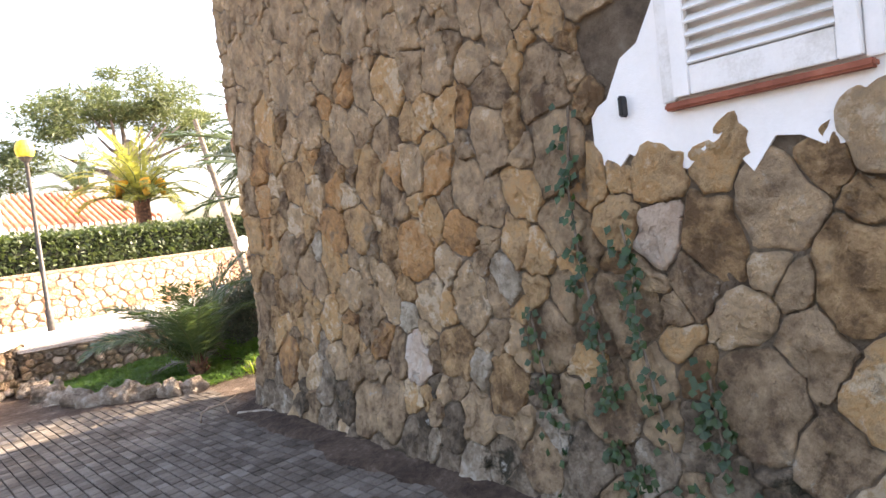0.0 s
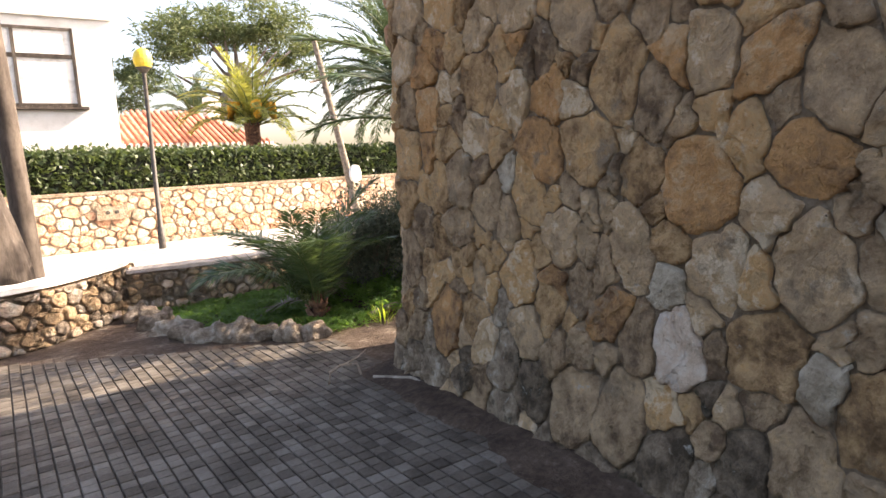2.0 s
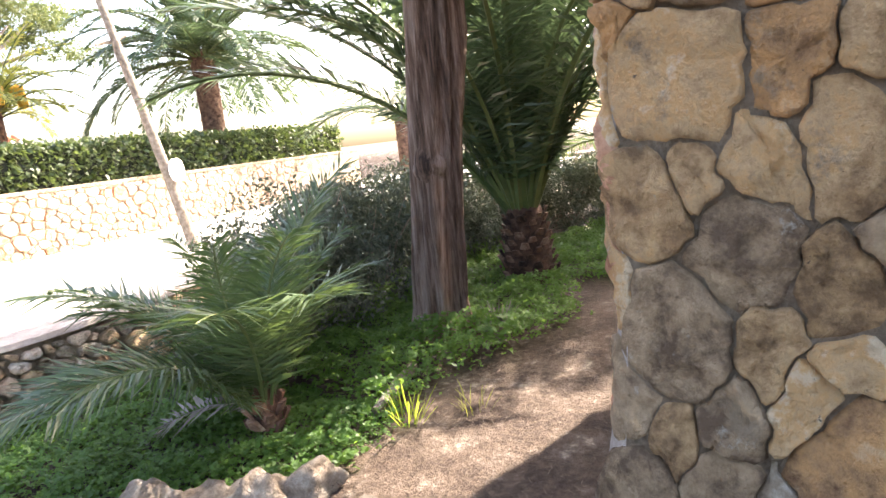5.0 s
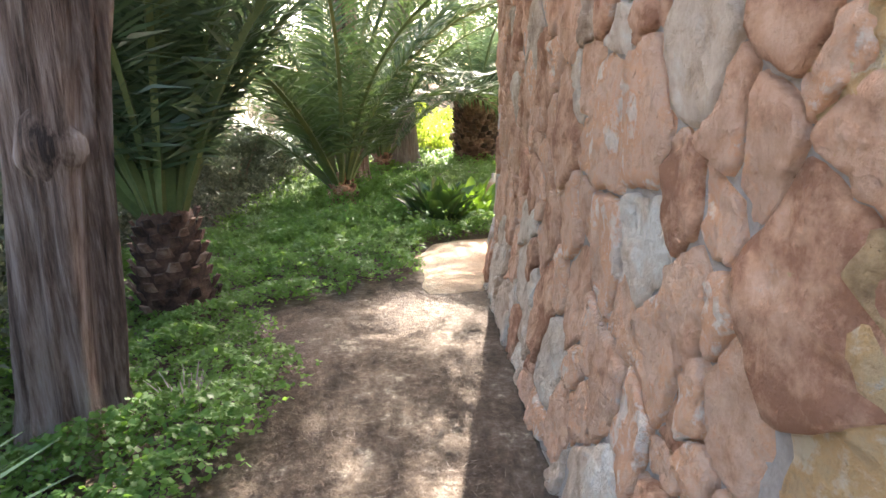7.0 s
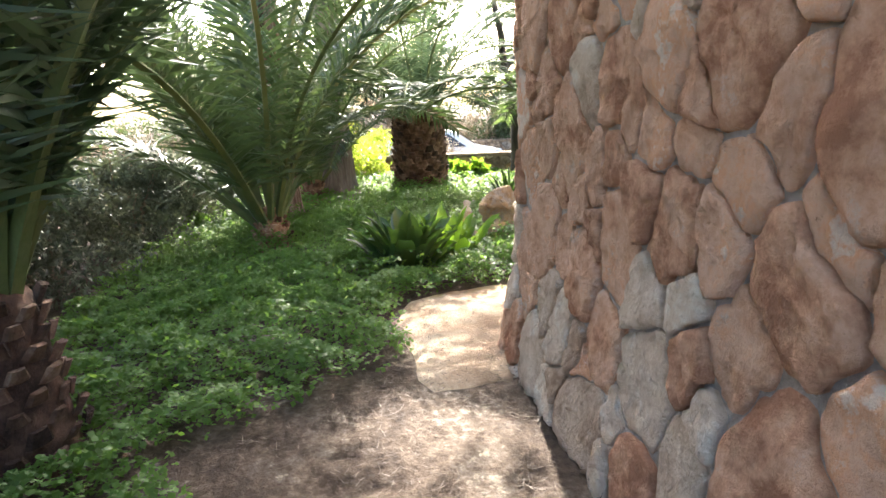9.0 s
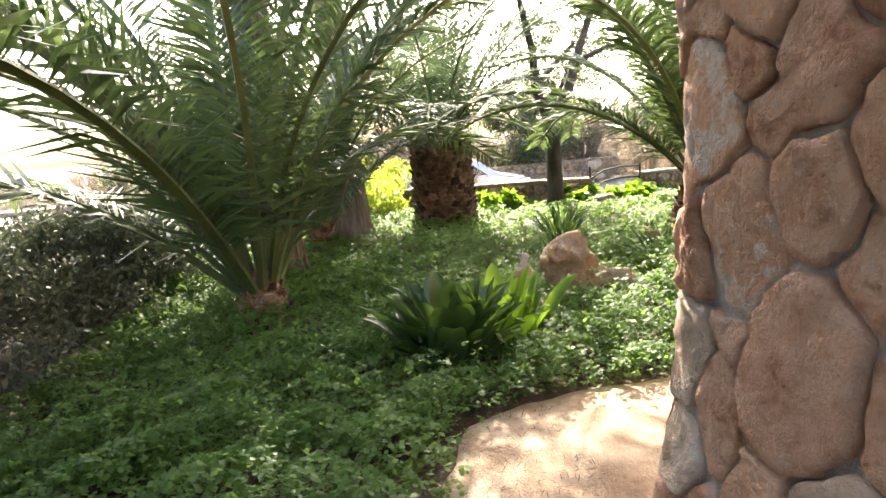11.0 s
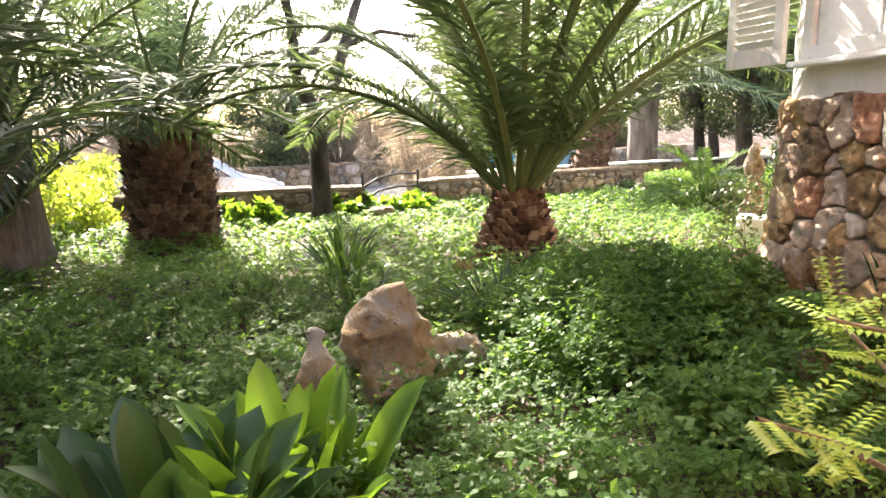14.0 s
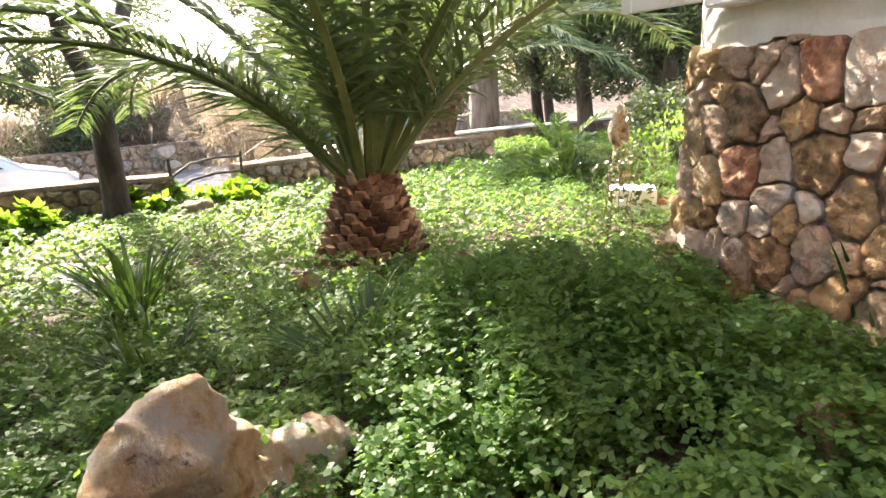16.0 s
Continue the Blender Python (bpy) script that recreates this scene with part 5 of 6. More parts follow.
t = tagged(empty("large_tree", pose(15.1, -11.7, lie(15.1, -11.7))), "large grey-barked tree forking low into heavy limbs", "tree")
part("trunk", bark_trunk([(0, 0, -0.1), (0, 0, 0.4), (0.02, 0, 1.4), (0.05, 0, 2.3)], [0.5, 0.37, 0.33, 0.38], 10, 0.08, 12.0, 36, 24), M_BARK_GREY, t)
for pts, rr in (([(0, 0.1, 2.1), (0.1, 0.5, 3.2), (0.1, 0.9, 5.5)], [0.28, 0.2, 0.12]), ([(0, -0.1, 2.1), (-0.1, -0.35, 3.0), (-0.2, -0.9, 5.5)], [0.3, 0.24, 0.14]), ([(0, 0.3, 2.4), (0, -0.1, 3.6), (0, 0, 5.5)], [0.16, 0.13, 0.1])):
    part("limb", tube_mesh("limb", [(pts, rr)], 10), M_BARK_GREY, t)
leaf_cloud("crown", crown_blobs(0, 0, 6.3, 3.0, 3.0, 1.4, 40, 0.55, 8), 130, 0.16, 0.06, M_HEDGE, t)

for x, y, h, rx, n, sd, mat, lb in ((12.2, -14.5, 2.7, 2.0, 60, 21, M_SHRUB, "olive tree with dense dull green foliage"), (9.2, -13.0, 2.9, 1.8, 50, 24, M_HEDGE, "dark leafy tree beside the house"), (15.6, -14.6, 3.4, 2.1, 60, 25, M_HEDGE, "dense dark olive-green tree behind the grey trunk"),
                                    (16.5, -16.5, 3.0, 2.2, 50, 27, M_SHRUB, "olive tree beyond the garden"), (19.5, 3.0, 2.6, 1.8, 50, 33, M_SHRUB, "dusty green tree across the road"), (24.0, -5.5, 2.2, 1.5, 40, 36, M_HEDGE, "dark green tree across the road"),
                                    (18.5, -15.5, 4.0, 2.6, 60, 39, M_HEDGE, "tall dark leafy tree beyond the road"), (14.0, -18.5, 4.2, 2.6, 60, 42, M_SHRUB, "tall olive tree beyond the garden"), (23.5, -12.0, 3.6, 2.4, 50, 45, M_SHRUB, "dusty tree behind the dry brush"),
                                    (10.5, -17.5, 3.6, 2.2, 50, 48, M_HEDGE, "dark leafy tree behind the house"), (12.2, -11.4, 3.2, 1.5, 60, 54, M_HEDGE, "dense dark tree behind the cycad"), (10.3, -11.2, 3.0, 1.4, 60, 57, M_HEDGE, "dense dark tree beside the house"), (25.5, 2.5, 3.8, 2.4, 50, 51, M_SHRUB, "dusty tree at the road bend"), (28.0, -8.0, 3.6, 2.6, 60, 60, M_HEDGE, "dark tree on the dry bank"), (28.5, -2.0, 3.2, 2.4, 60, 63, M_SHRUB, "olive tree on the dry bank"), (27.0, -16.0, 3.8, 2.6, 60, 66, M_SHRUB, "dusty olive tree on the bank")):
    t = tagged(empty("leafy_tree", pose(x, y, lie(x, y))), lb, "tree")
    part("trunk", bark_trunk([(0, 0, -0.1), (0, 0, 0.3), (0.1, 0, 1.2), (0.05, 0.1, 2.4)], [0.26, 0.17, 0.14, 0.1], 7, 0.06, sd, 16, 12), M_BARK_DARK, t)
    for k in range(4):
        a = k * 1.7 + sd
        part("limb", tube_mesh("limb", [([(0.06, 0.05, 1.6), (0.5 * math.cos(a), 0.5 * math.sin(a), 2.3), (1.1 * math.cos(a), 1.1 * math.sin(a), 3.2)], [0.09, 0.06, 0.025])], 6), M_BARK_DARK, t)
    leaf_cloud("crown", crown_blobs(0, 0, h, rx, rx, h * 0.7, int(n * 1.4), 0.45, sd), 230, 0.12, 0.045, mat, t)

t = tagged(empty("pine_tree", pose(5.4, 31.0, 0)), "wind-shaped umbrella pine with bare inner branches", "tree")
part("trunk", tube_mesh("trunk", [([(0, 0, 0), (0.6, 0, 3.0), (1.6, 0, 5.6), (2.8, 0.2, 7.6)], [0.5, 0.42, 0.34, 0.2])], 12), M_BARK_GREY, t)
rr_ = random.Random(9)
for k in range(16):
    a = rr_.uniform(-0.6, 3.7)
    b = rr_.uniform(0.35, 1.0)
    st = Vector((0.6 + 2.0 * b, 0.1, 3.2 + 4.2 * b))
    en = st + Vector((math.cos(a) * 3.4 * rr_.uniform(0.5, 1.1), rr_.uniform(-2, 2), 1.0 + 2.2 * rr_.random()))
    part("limb", tube_mesh("limb", [([st, st.lerp(en, 0.5) + Vector((0, 0, -0.2)), en], [0.16, 0.1, 0.04])], 6), M_BARK_GREY, t)
blobs = []
for k in range(70):
    a = rr_.uniform(-5.6, 5.2)
    zt = 10.6 - 0.1 * (a - 0.4) ** 2 + rr_.uniform(-1.9, 0.3)
    s = rr_.uniform(0.5, 1.1)
    blobs.append((2.4 + a, rr_.uniform(-2.5, 2.5), zt, s * 1.3, s * 1.3, s * 0.55))
leaf_cloud("crown", blobs, 260, 0.34, 0.07, M_PINE, t)

t = tagged(empty("shade_tree", pose(-2.85, 4.0, 0)), "brown tree trunk leaning out of the planter", "tree")
part("trunk", bark_trunk([(0.3, 0, -0.1), (0.24, 0, 0.8), (-0.05, 0, 2.2), (-0.8, 0.1, 5.5)], [0.34, 0.3, 0.26, 0.2], 8, 0.08, 15.0, 24, 24), M_BARK_DARK, t)
leaf_cloud("crown", crown_blobs(-1.6, 0.2, 6.8, 1.8, 1.8, 1.0, 40, 0.5, 12), 150, 0.14, 0.05, M_PINE, t)


def shrub(name, x, y, rx, ry, h, mat, label, seed, n=26, leaves=170, leaf=0.055, width=0.022, group="", stems=0):
    th = empty(name, pose(x, y, lie(x, y)))
    r = random.Random(seed)
    runs = []
    for k in range(stems or 6 + int(12 * min(1, rx * rx))):
        a, d = r.uniform(0, 6.28), r.uniform(0.3, 0.9)
        runs.append(([(0.15 * math.cos(a), 0.15 * math.sin(a), 0), (d * rx * 0.5 * math.cos(a), d * ry * 0.5 * math.sin(a), h * 0.4), (d * rx * math.cos(a), d * ry * math.sin(a), h * r.uniform(0.6, 0.95))], [0.018 * min(1, rx), 0.012 * min(1, rx), 0.004]))
    part("stem_tangle", tube_mesh("stem_tangle", runs, 5), M_TWIG, th)["kind"] = "stuff"
    blobs = []
    for k in range(n):
        a, d, e = r.uniform(0, 6.28), math.sqrt(r.random()), r.uniform(0.12, 1.0)
        s = r.uniform(0.16, 0.3) * h
        blobs.append((rx * d * math.cos(a) * (1.1 - 0.35 * e), ry * d * math.sin(a) * (1.1 - 0.35 * e), h * e * 0.85 * (1.1 - 0.25 * d), s, s, s * 0.75))
    leaf_cloud("foliage", blobs, leaves, leaf, width, mat, th, flat=0.0, shell=0.3)
    th = tagged(th, label, "shrub")
    if group:
        th["group"] = group
    return th


for i, (x, y, rx, ry, h) in enumerate(((1.35, 3.35, 0.8, 0.6, 1.3), (2.5, 3.6, 0.9, 0.7, 1.35), (3.3, 3.9, 0.9, 0.7, 1.4), (4.2, 3.9, 0.95, 0.75, 1.25), (5.4, 3.8, 0.9, 0.8, 1.15), (6.6, 3.5, 0.95, 0.8, 1.1),
                                       (7.9, 3.2, 1.0, 0.75, 1.1), (9.2, 3.0, 0.9, 0.7, 1.0), (10.6, 3.0, 0.9, 0.7, 1.05), (12.0, 2.4, 0.9, 0.8, 1.1))):
    shrub("grey_shrub", x, y, rx, ry, h, M_SHRUB, "dense grey-green shrub with dark woody base", 60 + i, 46, 320, group="row of grey shrubs")
shrub("yellow_green_shrub", 12.9, 0.9, 0.8, 0.8, 1.25, M_YOUNG, "bright yellow-green shrub behind the palms", 81, 30, 150, 0.08, 0.04)
shrub("yellow_green_shrub", 14.2, -0.2, 0.9, 0.9, 1.1, M_YOUNG, "bright yellow-green shrub beside the stout palm", 82, 30, 150, 0.08, 0.04)
for i, (x, y) in enumerate(((12.3, -1.6), (12.5, -2.9), (12.1, -3.5), (13.2, -1.2))):
    shrub("broad_leaved_plant", x, y, 0.4, 0.4, 0.36, M_STRAP, "low sunlit plant with broad pale leaves", 84 + i, 12, 60, 0.14, 0.09, group="broad-leaved plants by the far wall")
shrub("dark_shrub", 8.9, -8.3, 0.8, 0.8, 1.3, M_HEDGE, "dark green shrub near the house corner", 91, 26, 150, 0.09, 0.04)
shrub("dark_shrub", 8.2, -6.4, 0.4, 0.4, 1.0, M_COVER, "thin light green shrub near the house corner", 92, 10, 70, 0.06, 0.03)
shrub("dark_shrub", 7.6, -4.2, 0.25, 0.25, 0.9, M_HEDGE, "thin twiggy shrub against the wall corner", 93, 9, 60, 0.05, 0.025)
r = random.Random(77)
for i in range(44):
    y = 9.0 - 31.0 * i / 43 + r.uniform(-0.4, 0.4)
    dry = r.random() < 0.75
    shrub("dry_brush", r.uniform(23.6, 27.5), y, r.uniform(1.1, 1.8), r.uniform(1.1, 1.8), r.uniform(1.3, 2.6), M_BRUSH if dry else M_HEDGE, "tangled dry tan brush on the bank" if dry else "dark green bush on the dry bank", 100 + i, 26, 150, 0.17 if dry else 0.1, 0.014 if dry else 0.05, "brush on the bank", 60)
for x, y, h in ((14.2, -4.9, 1.5), (14.0, -5.6, 1.3), (15.0, -1.4, 1.1)):
    shrub("dry_brush", x, y, 0.6, 0.6, h, M_BRUSH, "pale straw-coloured brush beside the garden wall", 160 + int(h * 10), 16, 150, 0.12, 0.01, "brush beside the garden wall", 50)


def blade_mesh(length, width, e0, arch, fold=0.3, seg=8):
    """A long leaf with a fold along its middle."""
    v, f = [], []
    p = np.zeros(3)
    for i in range(seg + 1):
        s = i / seg
        e = e0 - arch * s ** 1.5
        w = width * (0.4 + 0.6 * math.sin(math.pi * s / 1.25)) * math.sqrt(1 - s ** 5) if i < seg else 0.002
        n = np.array([-math.sin(e), 0, math.cos(e)])
        v += [p + np.array([0, -w / 2, 0]) + n * w * fold, p.copy(), p + np.array([0, w / 2, 0]) + n * w * fold]
        p = p + np.array([math.cos(e), 0, math.sin(e)]) * length / seg
    for i in range(seg):
        for k in (0, 1):
            f.append((i * 3 + k, i * 3 + k + 1, i * 3 + 4 + k, i * 3 + 3 + k))
    return arrays("leaf", np.array(v), np.array(f), True)


def rosette(name, x, y, leaves, length, width, mat, label, seed, spread=0.14, e=(50, 88), arch=(20, 60), z=0.0):
    th = empty(name, pose(x, y, z))
    r = random.Random(seed)
    kinds = []
    for k in range(6):
        me = blade_mesh(length, width, radians(e[0] + (e[1] - e[0]) * k / 5), radians(r.uniform(*arch)), 0.25)
        me.materials.append(mat)
        kinds.append(me)
    for i in range(leaves):
        lf = new("leaf", r.choice(kinds))
        lf.parent = th
        a, d = r.uniform(0, 360), spread * math.sqrt(r.random())
        s = r.uniform(0.65, 1.15)
        lf.matrix_basis = pose(d * math.cos(radians(a)), d * math.sin(radians(a)), 0, r.uniform(-12, 12), 0, a + r.uniform(-35, 35)) @ Matrix.Diagonal((s, s, s, 1))
    return tagged(th, label, "plant")


# same plant twice: shaded colour, then sunlit colour
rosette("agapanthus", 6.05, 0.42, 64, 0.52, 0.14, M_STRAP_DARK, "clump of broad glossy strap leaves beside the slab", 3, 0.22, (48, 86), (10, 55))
rosette("agapanthus", 6.2, 0.02, 28, 0.46, 0.12, M_STRAP, "clump of broad strap leaves in sunlit green", 4, 0.16, (50, 86), (10, 50))
for i, (x, y, n, L) in enumerate(((8.95, -1.28, 60, 0.5), (7.42, -1.66, 46, 0.45), (5.75, -2.95, 44, 0.55), (8.1, -1.0, 20, 0.35), (10.9, -4.6, 44, 0.5), (12.4, -6.2, 40, 0.45), (10.2, -7.9, 50, 0.5), (9.6, -6.6, 60, 0.5))):
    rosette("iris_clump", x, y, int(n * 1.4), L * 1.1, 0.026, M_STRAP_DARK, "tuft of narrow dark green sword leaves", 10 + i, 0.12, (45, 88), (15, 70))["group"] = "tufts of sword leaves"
rosette("grass_tuft", 1.95, 1.72, 40, 0.26, 0.008, M_FROND_DRY, "pale dry grass tuft beside the path", 30, 0.05, (50, 88), (5, 40))
rosette("grass_tuft", 0.55, 1.42, 22, 0.2, 0.01, M_YOUNG, "small green grass tuft at the path edge", 31, 0.08, (50, 88), (5, 50))
rosette("grass_tuft", 0.8, 1.18, 16, 0.16, 0.008, M_FROND_YEL, "small yellowish grass tuft on the path", 32, 0.1, (50, 88), (5, 50))

# sapling with feathery bright leaves near the slab
sp = tagged(empty("acacia_sapling", pose(0, 0, 0)), "thin sapling with bright feathery leaves", "sapling")
arms = [[(4.75, -1.41, 0.0), (4.95, -1.05, 0.4), (5.02, -0.72, 0.6), (5.02, -0.42, 0.74)], [(4.75, -1.41, 0.0), (4.8, -1.2, 0.5), (5.0, -0.9, 0.8), (5.06, -0.7, 0.86)],
        [(4.88, -1.11, 0.32), (5.05, -1.1, 0.6), (5.2, -1.0, 0.78)], [(4.75, -1.41, 0.0), (4.70, -1.16, 0.5), (4.80, -0.91, 0.95)]]
lp, la, ls = [], [], []
for arm in arms:
    part("branch", tube_mesh("branch", [(arm, [0.011 - 0.0025 * k for k in range(len(arm))])], 6), M_TWIG, sp)
    for k in range(12):
        t = 1.0 + (len(arm) - 1.01 - 1.0) * k / 11
        i0 = int(t)
        p = Vector(arm[i0]).lerp(Vector(arm[i0 + 1]), t - i0)
        d = Vector((r.uniform(-1, 1), r.uniform(-1, 1), r.uniform(-0.1, 0.5))).normalized()
        sd = d.cross(Vector((0, 0, 1))).normalized()
        for q in range(9):
            for s in (-1, 1):
                lp.append(p + d * (0.02 + 0.016 * q))
                v = (sd * s + d * 0.5).normalized()
                la.append(v)
                ls.append(v.cross(Vector((0, 0, 1))).normalized())
v, f = kites(np.array([tuple(q) for q in lp]), np.array([tuple(q) for q in la]), np.array([tuple(q) for q in ls]), 0.034, 0.014, 0.2)
part("foliage", arrays("foliage", v, f), M_YOUNG, sp)

# ivy on the first wall
iv = tagged(empty("ivy", pose(0, 0, 0)), "dark green ivy strands climbing the stone wall", "ivy")
lp, la, ls = [], [], []
r = random.Random(12)
for strand, dens in (([(-3.79, 1.98), (-3.74, 1.6), (-3.76, 1.29), (-3.82, 0.95), (-3.86, 0.62), (-3.92, 0.3), (-3.98, 0.02)], 150), ([(-4.0, 1.42), (-4.04, 1.2), (-4.02, 1.0), (-4.1, 0.6), (-4.2, 0.05)], 90),
                     ([(-3.42, 1.02), (-3.46, 0.75), (-3.5, 0.5), (-3.6, 0.05)], 60), ([(-4.33, 0.78), (-4.36, 0.5), (-4.3, 0.05)], 80), ([(-3.95, 0.4), (-4.1, 0.2), (-4.25, 0.02)], 70)):
    part("stem", tube_mesh("stem", [([(-0.07, y, z) for y, z in strand], [0.007] * len(strand))], 5), M_TWIG, iv)
    for k in range(dens):
        t = r.uniform(0, len(strand) - 1.001)
        i0 = int(t)
        y, z = (strand[i0][m] + (strand[i0 + 1][m] - strand[i0][m]) * (t - i0) for m in (0, 1))
        wide = 0.035 + 0.06 * max(0, 0.8 - z)
        lp.append((-0.07 - r.uniform(0.0, 0.05) - 0.08 * max(0, 0.5 - z), y + r.gauss(0, wide), max(0.03, z + r.gauss(0, 0.04))))
        d = Vector((r.uniform(-0.6, 0.1), r.uniform(-1, 1), r.uniform(-1, 0.3))).normalized()
        la.append(tuple(d))
        ls.append(tuple(d.cross(Vector((-1, 0, 0.3))).normalized()))
v, f = kites(np.array(lp), np.array(la), np.array(ls), 0.045, 0.042, 0.1)
part("foliage", arrays("foliage", v, f), M_IVY, iv)

# ---- ground cover ----
EDGE = [(-1.3, 3.85), (-1.12, 3.2), (-1.02, 2.4), (-0.85, 2.1), (-0.5, 1.78), (-0.2, 1.5), (0.1, 1.42), (0.4, 1.5), (0.8, 1.58), (1.25, 1.54), (1.6, 1.4), (2.1, 1.32), (2.5, 1.34), (2.85, 1.6), (3.15, 1.78), (3.5, 1.8), (3.62, 1.45), (3.85, 1.1), (4.2, 0.66),
        (4.6, 0.7), (4.96, 0.68), (5.2, 0.56), (5.35, 0.2), (5.4, -0.2), (5.38, -0.8), (5.4, -1.25), (5.0, -1.8), (5.2, -2.7), (6.2, -3.05), (6.7, -3.0), (7.6, -6.5), (8, -12), (13.8, -13), (13.6, -4), (12.9, -3.4), (13.6, 0), (13.6, 2.6), (4.5, 4.2), (2, 4.5), (0.6, 3.95), (-0.3, 3.75)]
EX, EY = np.array(EDGE).T


def inside(x, y):
    c = np.zeros(len(x), bool)
    for i in range(len(EX)):
        j = i - 1
        hit = ((EY[i] > y) != (EY[j] > y)) & (x < (EX[j] - EX[i]) * (y - EY[i]) / (EY[j] - EY[i] + 1e-12) + EX[i])
        c ^= hit
    return c


def sway(x, y, k):
    return np.sin(x * 2.1 * k + 1.3) * np.cos(y * 1.7 * k + 0.4) + 0.5 * np.sin(x * 4.7 * k + y * 3.9 * k)


def cover(n, x0, x1, y0, y1, size, hmin, hmax, gap=0.0, leaflets=3):
    """Leafy plants: lumpy cushions of three-part leaves, higher in patches."""
    x, y = rng.uniform(x0, x1, n), rng.uniform(y0, y1, n)
    k = inside(x + 0.06 * rng.normal(size=n), y + 0.06 * rng.normal(size=n))
    trail = np.abs((x - 6.25) - 0.25 * (y + 1.0)) < 0.12
    k &= ~(trail & (y < -0.7) & (y > -2.0) & (rng.random(n) < 0.85))
    lump = np.abs(np.sin(x * 5.3 + 1.7 * np.sin(y * 3.1)) * np.sin(y * 5.9 + 1.5 * np.sin(x * 3.7)))
    k &= sway(x, y, 1.3) + 0.6 * rng.normal(size=n) > -1.4 + gap
    k &= lump + 0.35 * rng.random(n) > 0.24
    x, y, lump = x[k], y[k], lump[k]
    n = len(x)
    mound = np.exp(-((x - 6.7) ** 2 / 0.8 + (y + 2.3) ** 2 / 0.45)) * 0.3
    top = hmin + (hmax - hmin) * (0.35 + 0.22 * sway(x, y, 1.0) + 0.6 * lump) + mound
    z = np.maximum(0.015, top * (0.15 + 0.85 * rng.random(n) ** 0.55))
    a = rng.uniform(0, 2 * np.pi, n)
    tilt = rng.normal(size=n) * 0.5
    s = size * (0.55 + 0.9 * rng.random(n))
    V, F, o = [], [], 0
    for t in range(leaflets):
        b = a + t * 2 * np.pi / leaflets
        al = np.stack([np.cos(b), np.sin(b), 0.3 * rng.normal(size=n) + tilt * np.cos(b)], 1)
        al /= np.linalg.norm(al, axis=1)[:, None]
        sd = np.stack([-np.sin(b), np.cos(b), 0.4 * rng.normal(size=n)], 1)
        v, f = kites(np.stack([x, y, z], 1), al, sd, s, s * 0.9, 0.15)
        V.append(v)
        F.append(f + o)
        o += len(v)
    return np.concatenate(V), np.concatenate(F)


sheets = [cover(12000, 5.2, 9.5, -3.2, 2.6, 0.026, 0.18, 0.36, 0.9), cover(120000, 5.0, 9.0, -3.2, 2.8, 0.0195, 0.06, 0.23), cover(46000, 0.6, 5.2, 0.6, 4.3, 0.025, 0.06, 0.24), cover(28000, -1.3, 0.6, 1.3, 4.0, 0.021, 0.02, 0.1),
          cover(62000, 9.0, 13.8, -13.0, 3.0, 0.036, 0.06, 0.24), cover(16000, 6.0, 9.0, -12.0, -3.2, 0.036, 0.08, 0.26), cover(20000, 5.5, 7.4, -3.0, -1.3, 0.023, 0.14, 0.34, 0.2)]
V, F, o = [], [], 0
for v, f in sheets:
    V.append(v)
    F.append(f + o)
    o += len(v)
tagged(part("ground_cover", arrays("ground_cover", np.concatenate(V), np.concatenate(F)), M_COVER), "lush green clover-like ground cover of the garden", "ground cover", kind="stuff")

# fallen needles and bits
n = 40000
x, y = rng.uniform(-2.6, 5.5, n), rng.uniform(-4.5, 2.6, n)
k = ((x > 0.1) & (y > 0.1) & ~inside(x, y)) | ((x < 0) & (x > -0.5) & (y < 0.3)) | ((x < 0.2) & (y > 0.3) & (y > 1.16 - (x + 0.2) * 0.52 - 0.25 + 0.3 * rng.random(n)) & ~inside(x, y)) | (rng.random(n) < 0.04)
k &= ~((x > 0) & (y < 0.05))
x, y = x[k], y[k]
n = len(x)
a = rng.uniform(0, 2 * np.pi, n)
al = np.stack([np.cos(a), np.sin(a), 0.12 * rng.normal(size=n)], 1)
v, f = kites(np.stack([x, y, 0.03 + 0.02 * rng.random(n)], 1), al, np.stack([-np.sin(a), np.cos(a), np.zeros(n)], 1), 0.03 + 0.05 * rng.random(n), 0.0035, 0.0)
tagged(part("needle_litter", arrays("needle_litter", v, f), M_NEEDLE), "brown fallen needles scattered on the soil", "litter", kind="stuff")

# ---- far side of the garden ----
dry_wall("wall_11", [(12.0, -8.2), (12.3, -6.0), (12.4, -3.9)], [0, 0.8, 0], 0.42, "low dry-stone wall at the garden's far edge", 51, 0.17, cap_mat=M_MORTAR)
dry_wall("wall_12", [(12.4, -3.05), (12.9, -2.0), (13.6, 0.5), (13.6, 3.0)], [0, 0.3, 0.3, 0], 0.4, "low dry-stone wall beside the garden gate", 53, 0.19, cap_mat=M_MORTAR)
dry_wall("wall_13", [(12.6, -16.5), (14.0, -11.0), (14.6, -6.0)], [0, 0.5, 0], 0.3, "low white-topped wall along the road", 55, 0.22)
gate = tagged(empty("garden_gate", pose(12.4, -3.47, 0, 0, 0, -90)), "low dark iron gate with curved rails", "gate")
for x in (-0.42, 0.42):
    part("post", tube_mesh("post", [([(x, 0, 0), (x * 1.04, 0, 0.62)], [0.022, 0.018])], 6), M_IRON, gate)
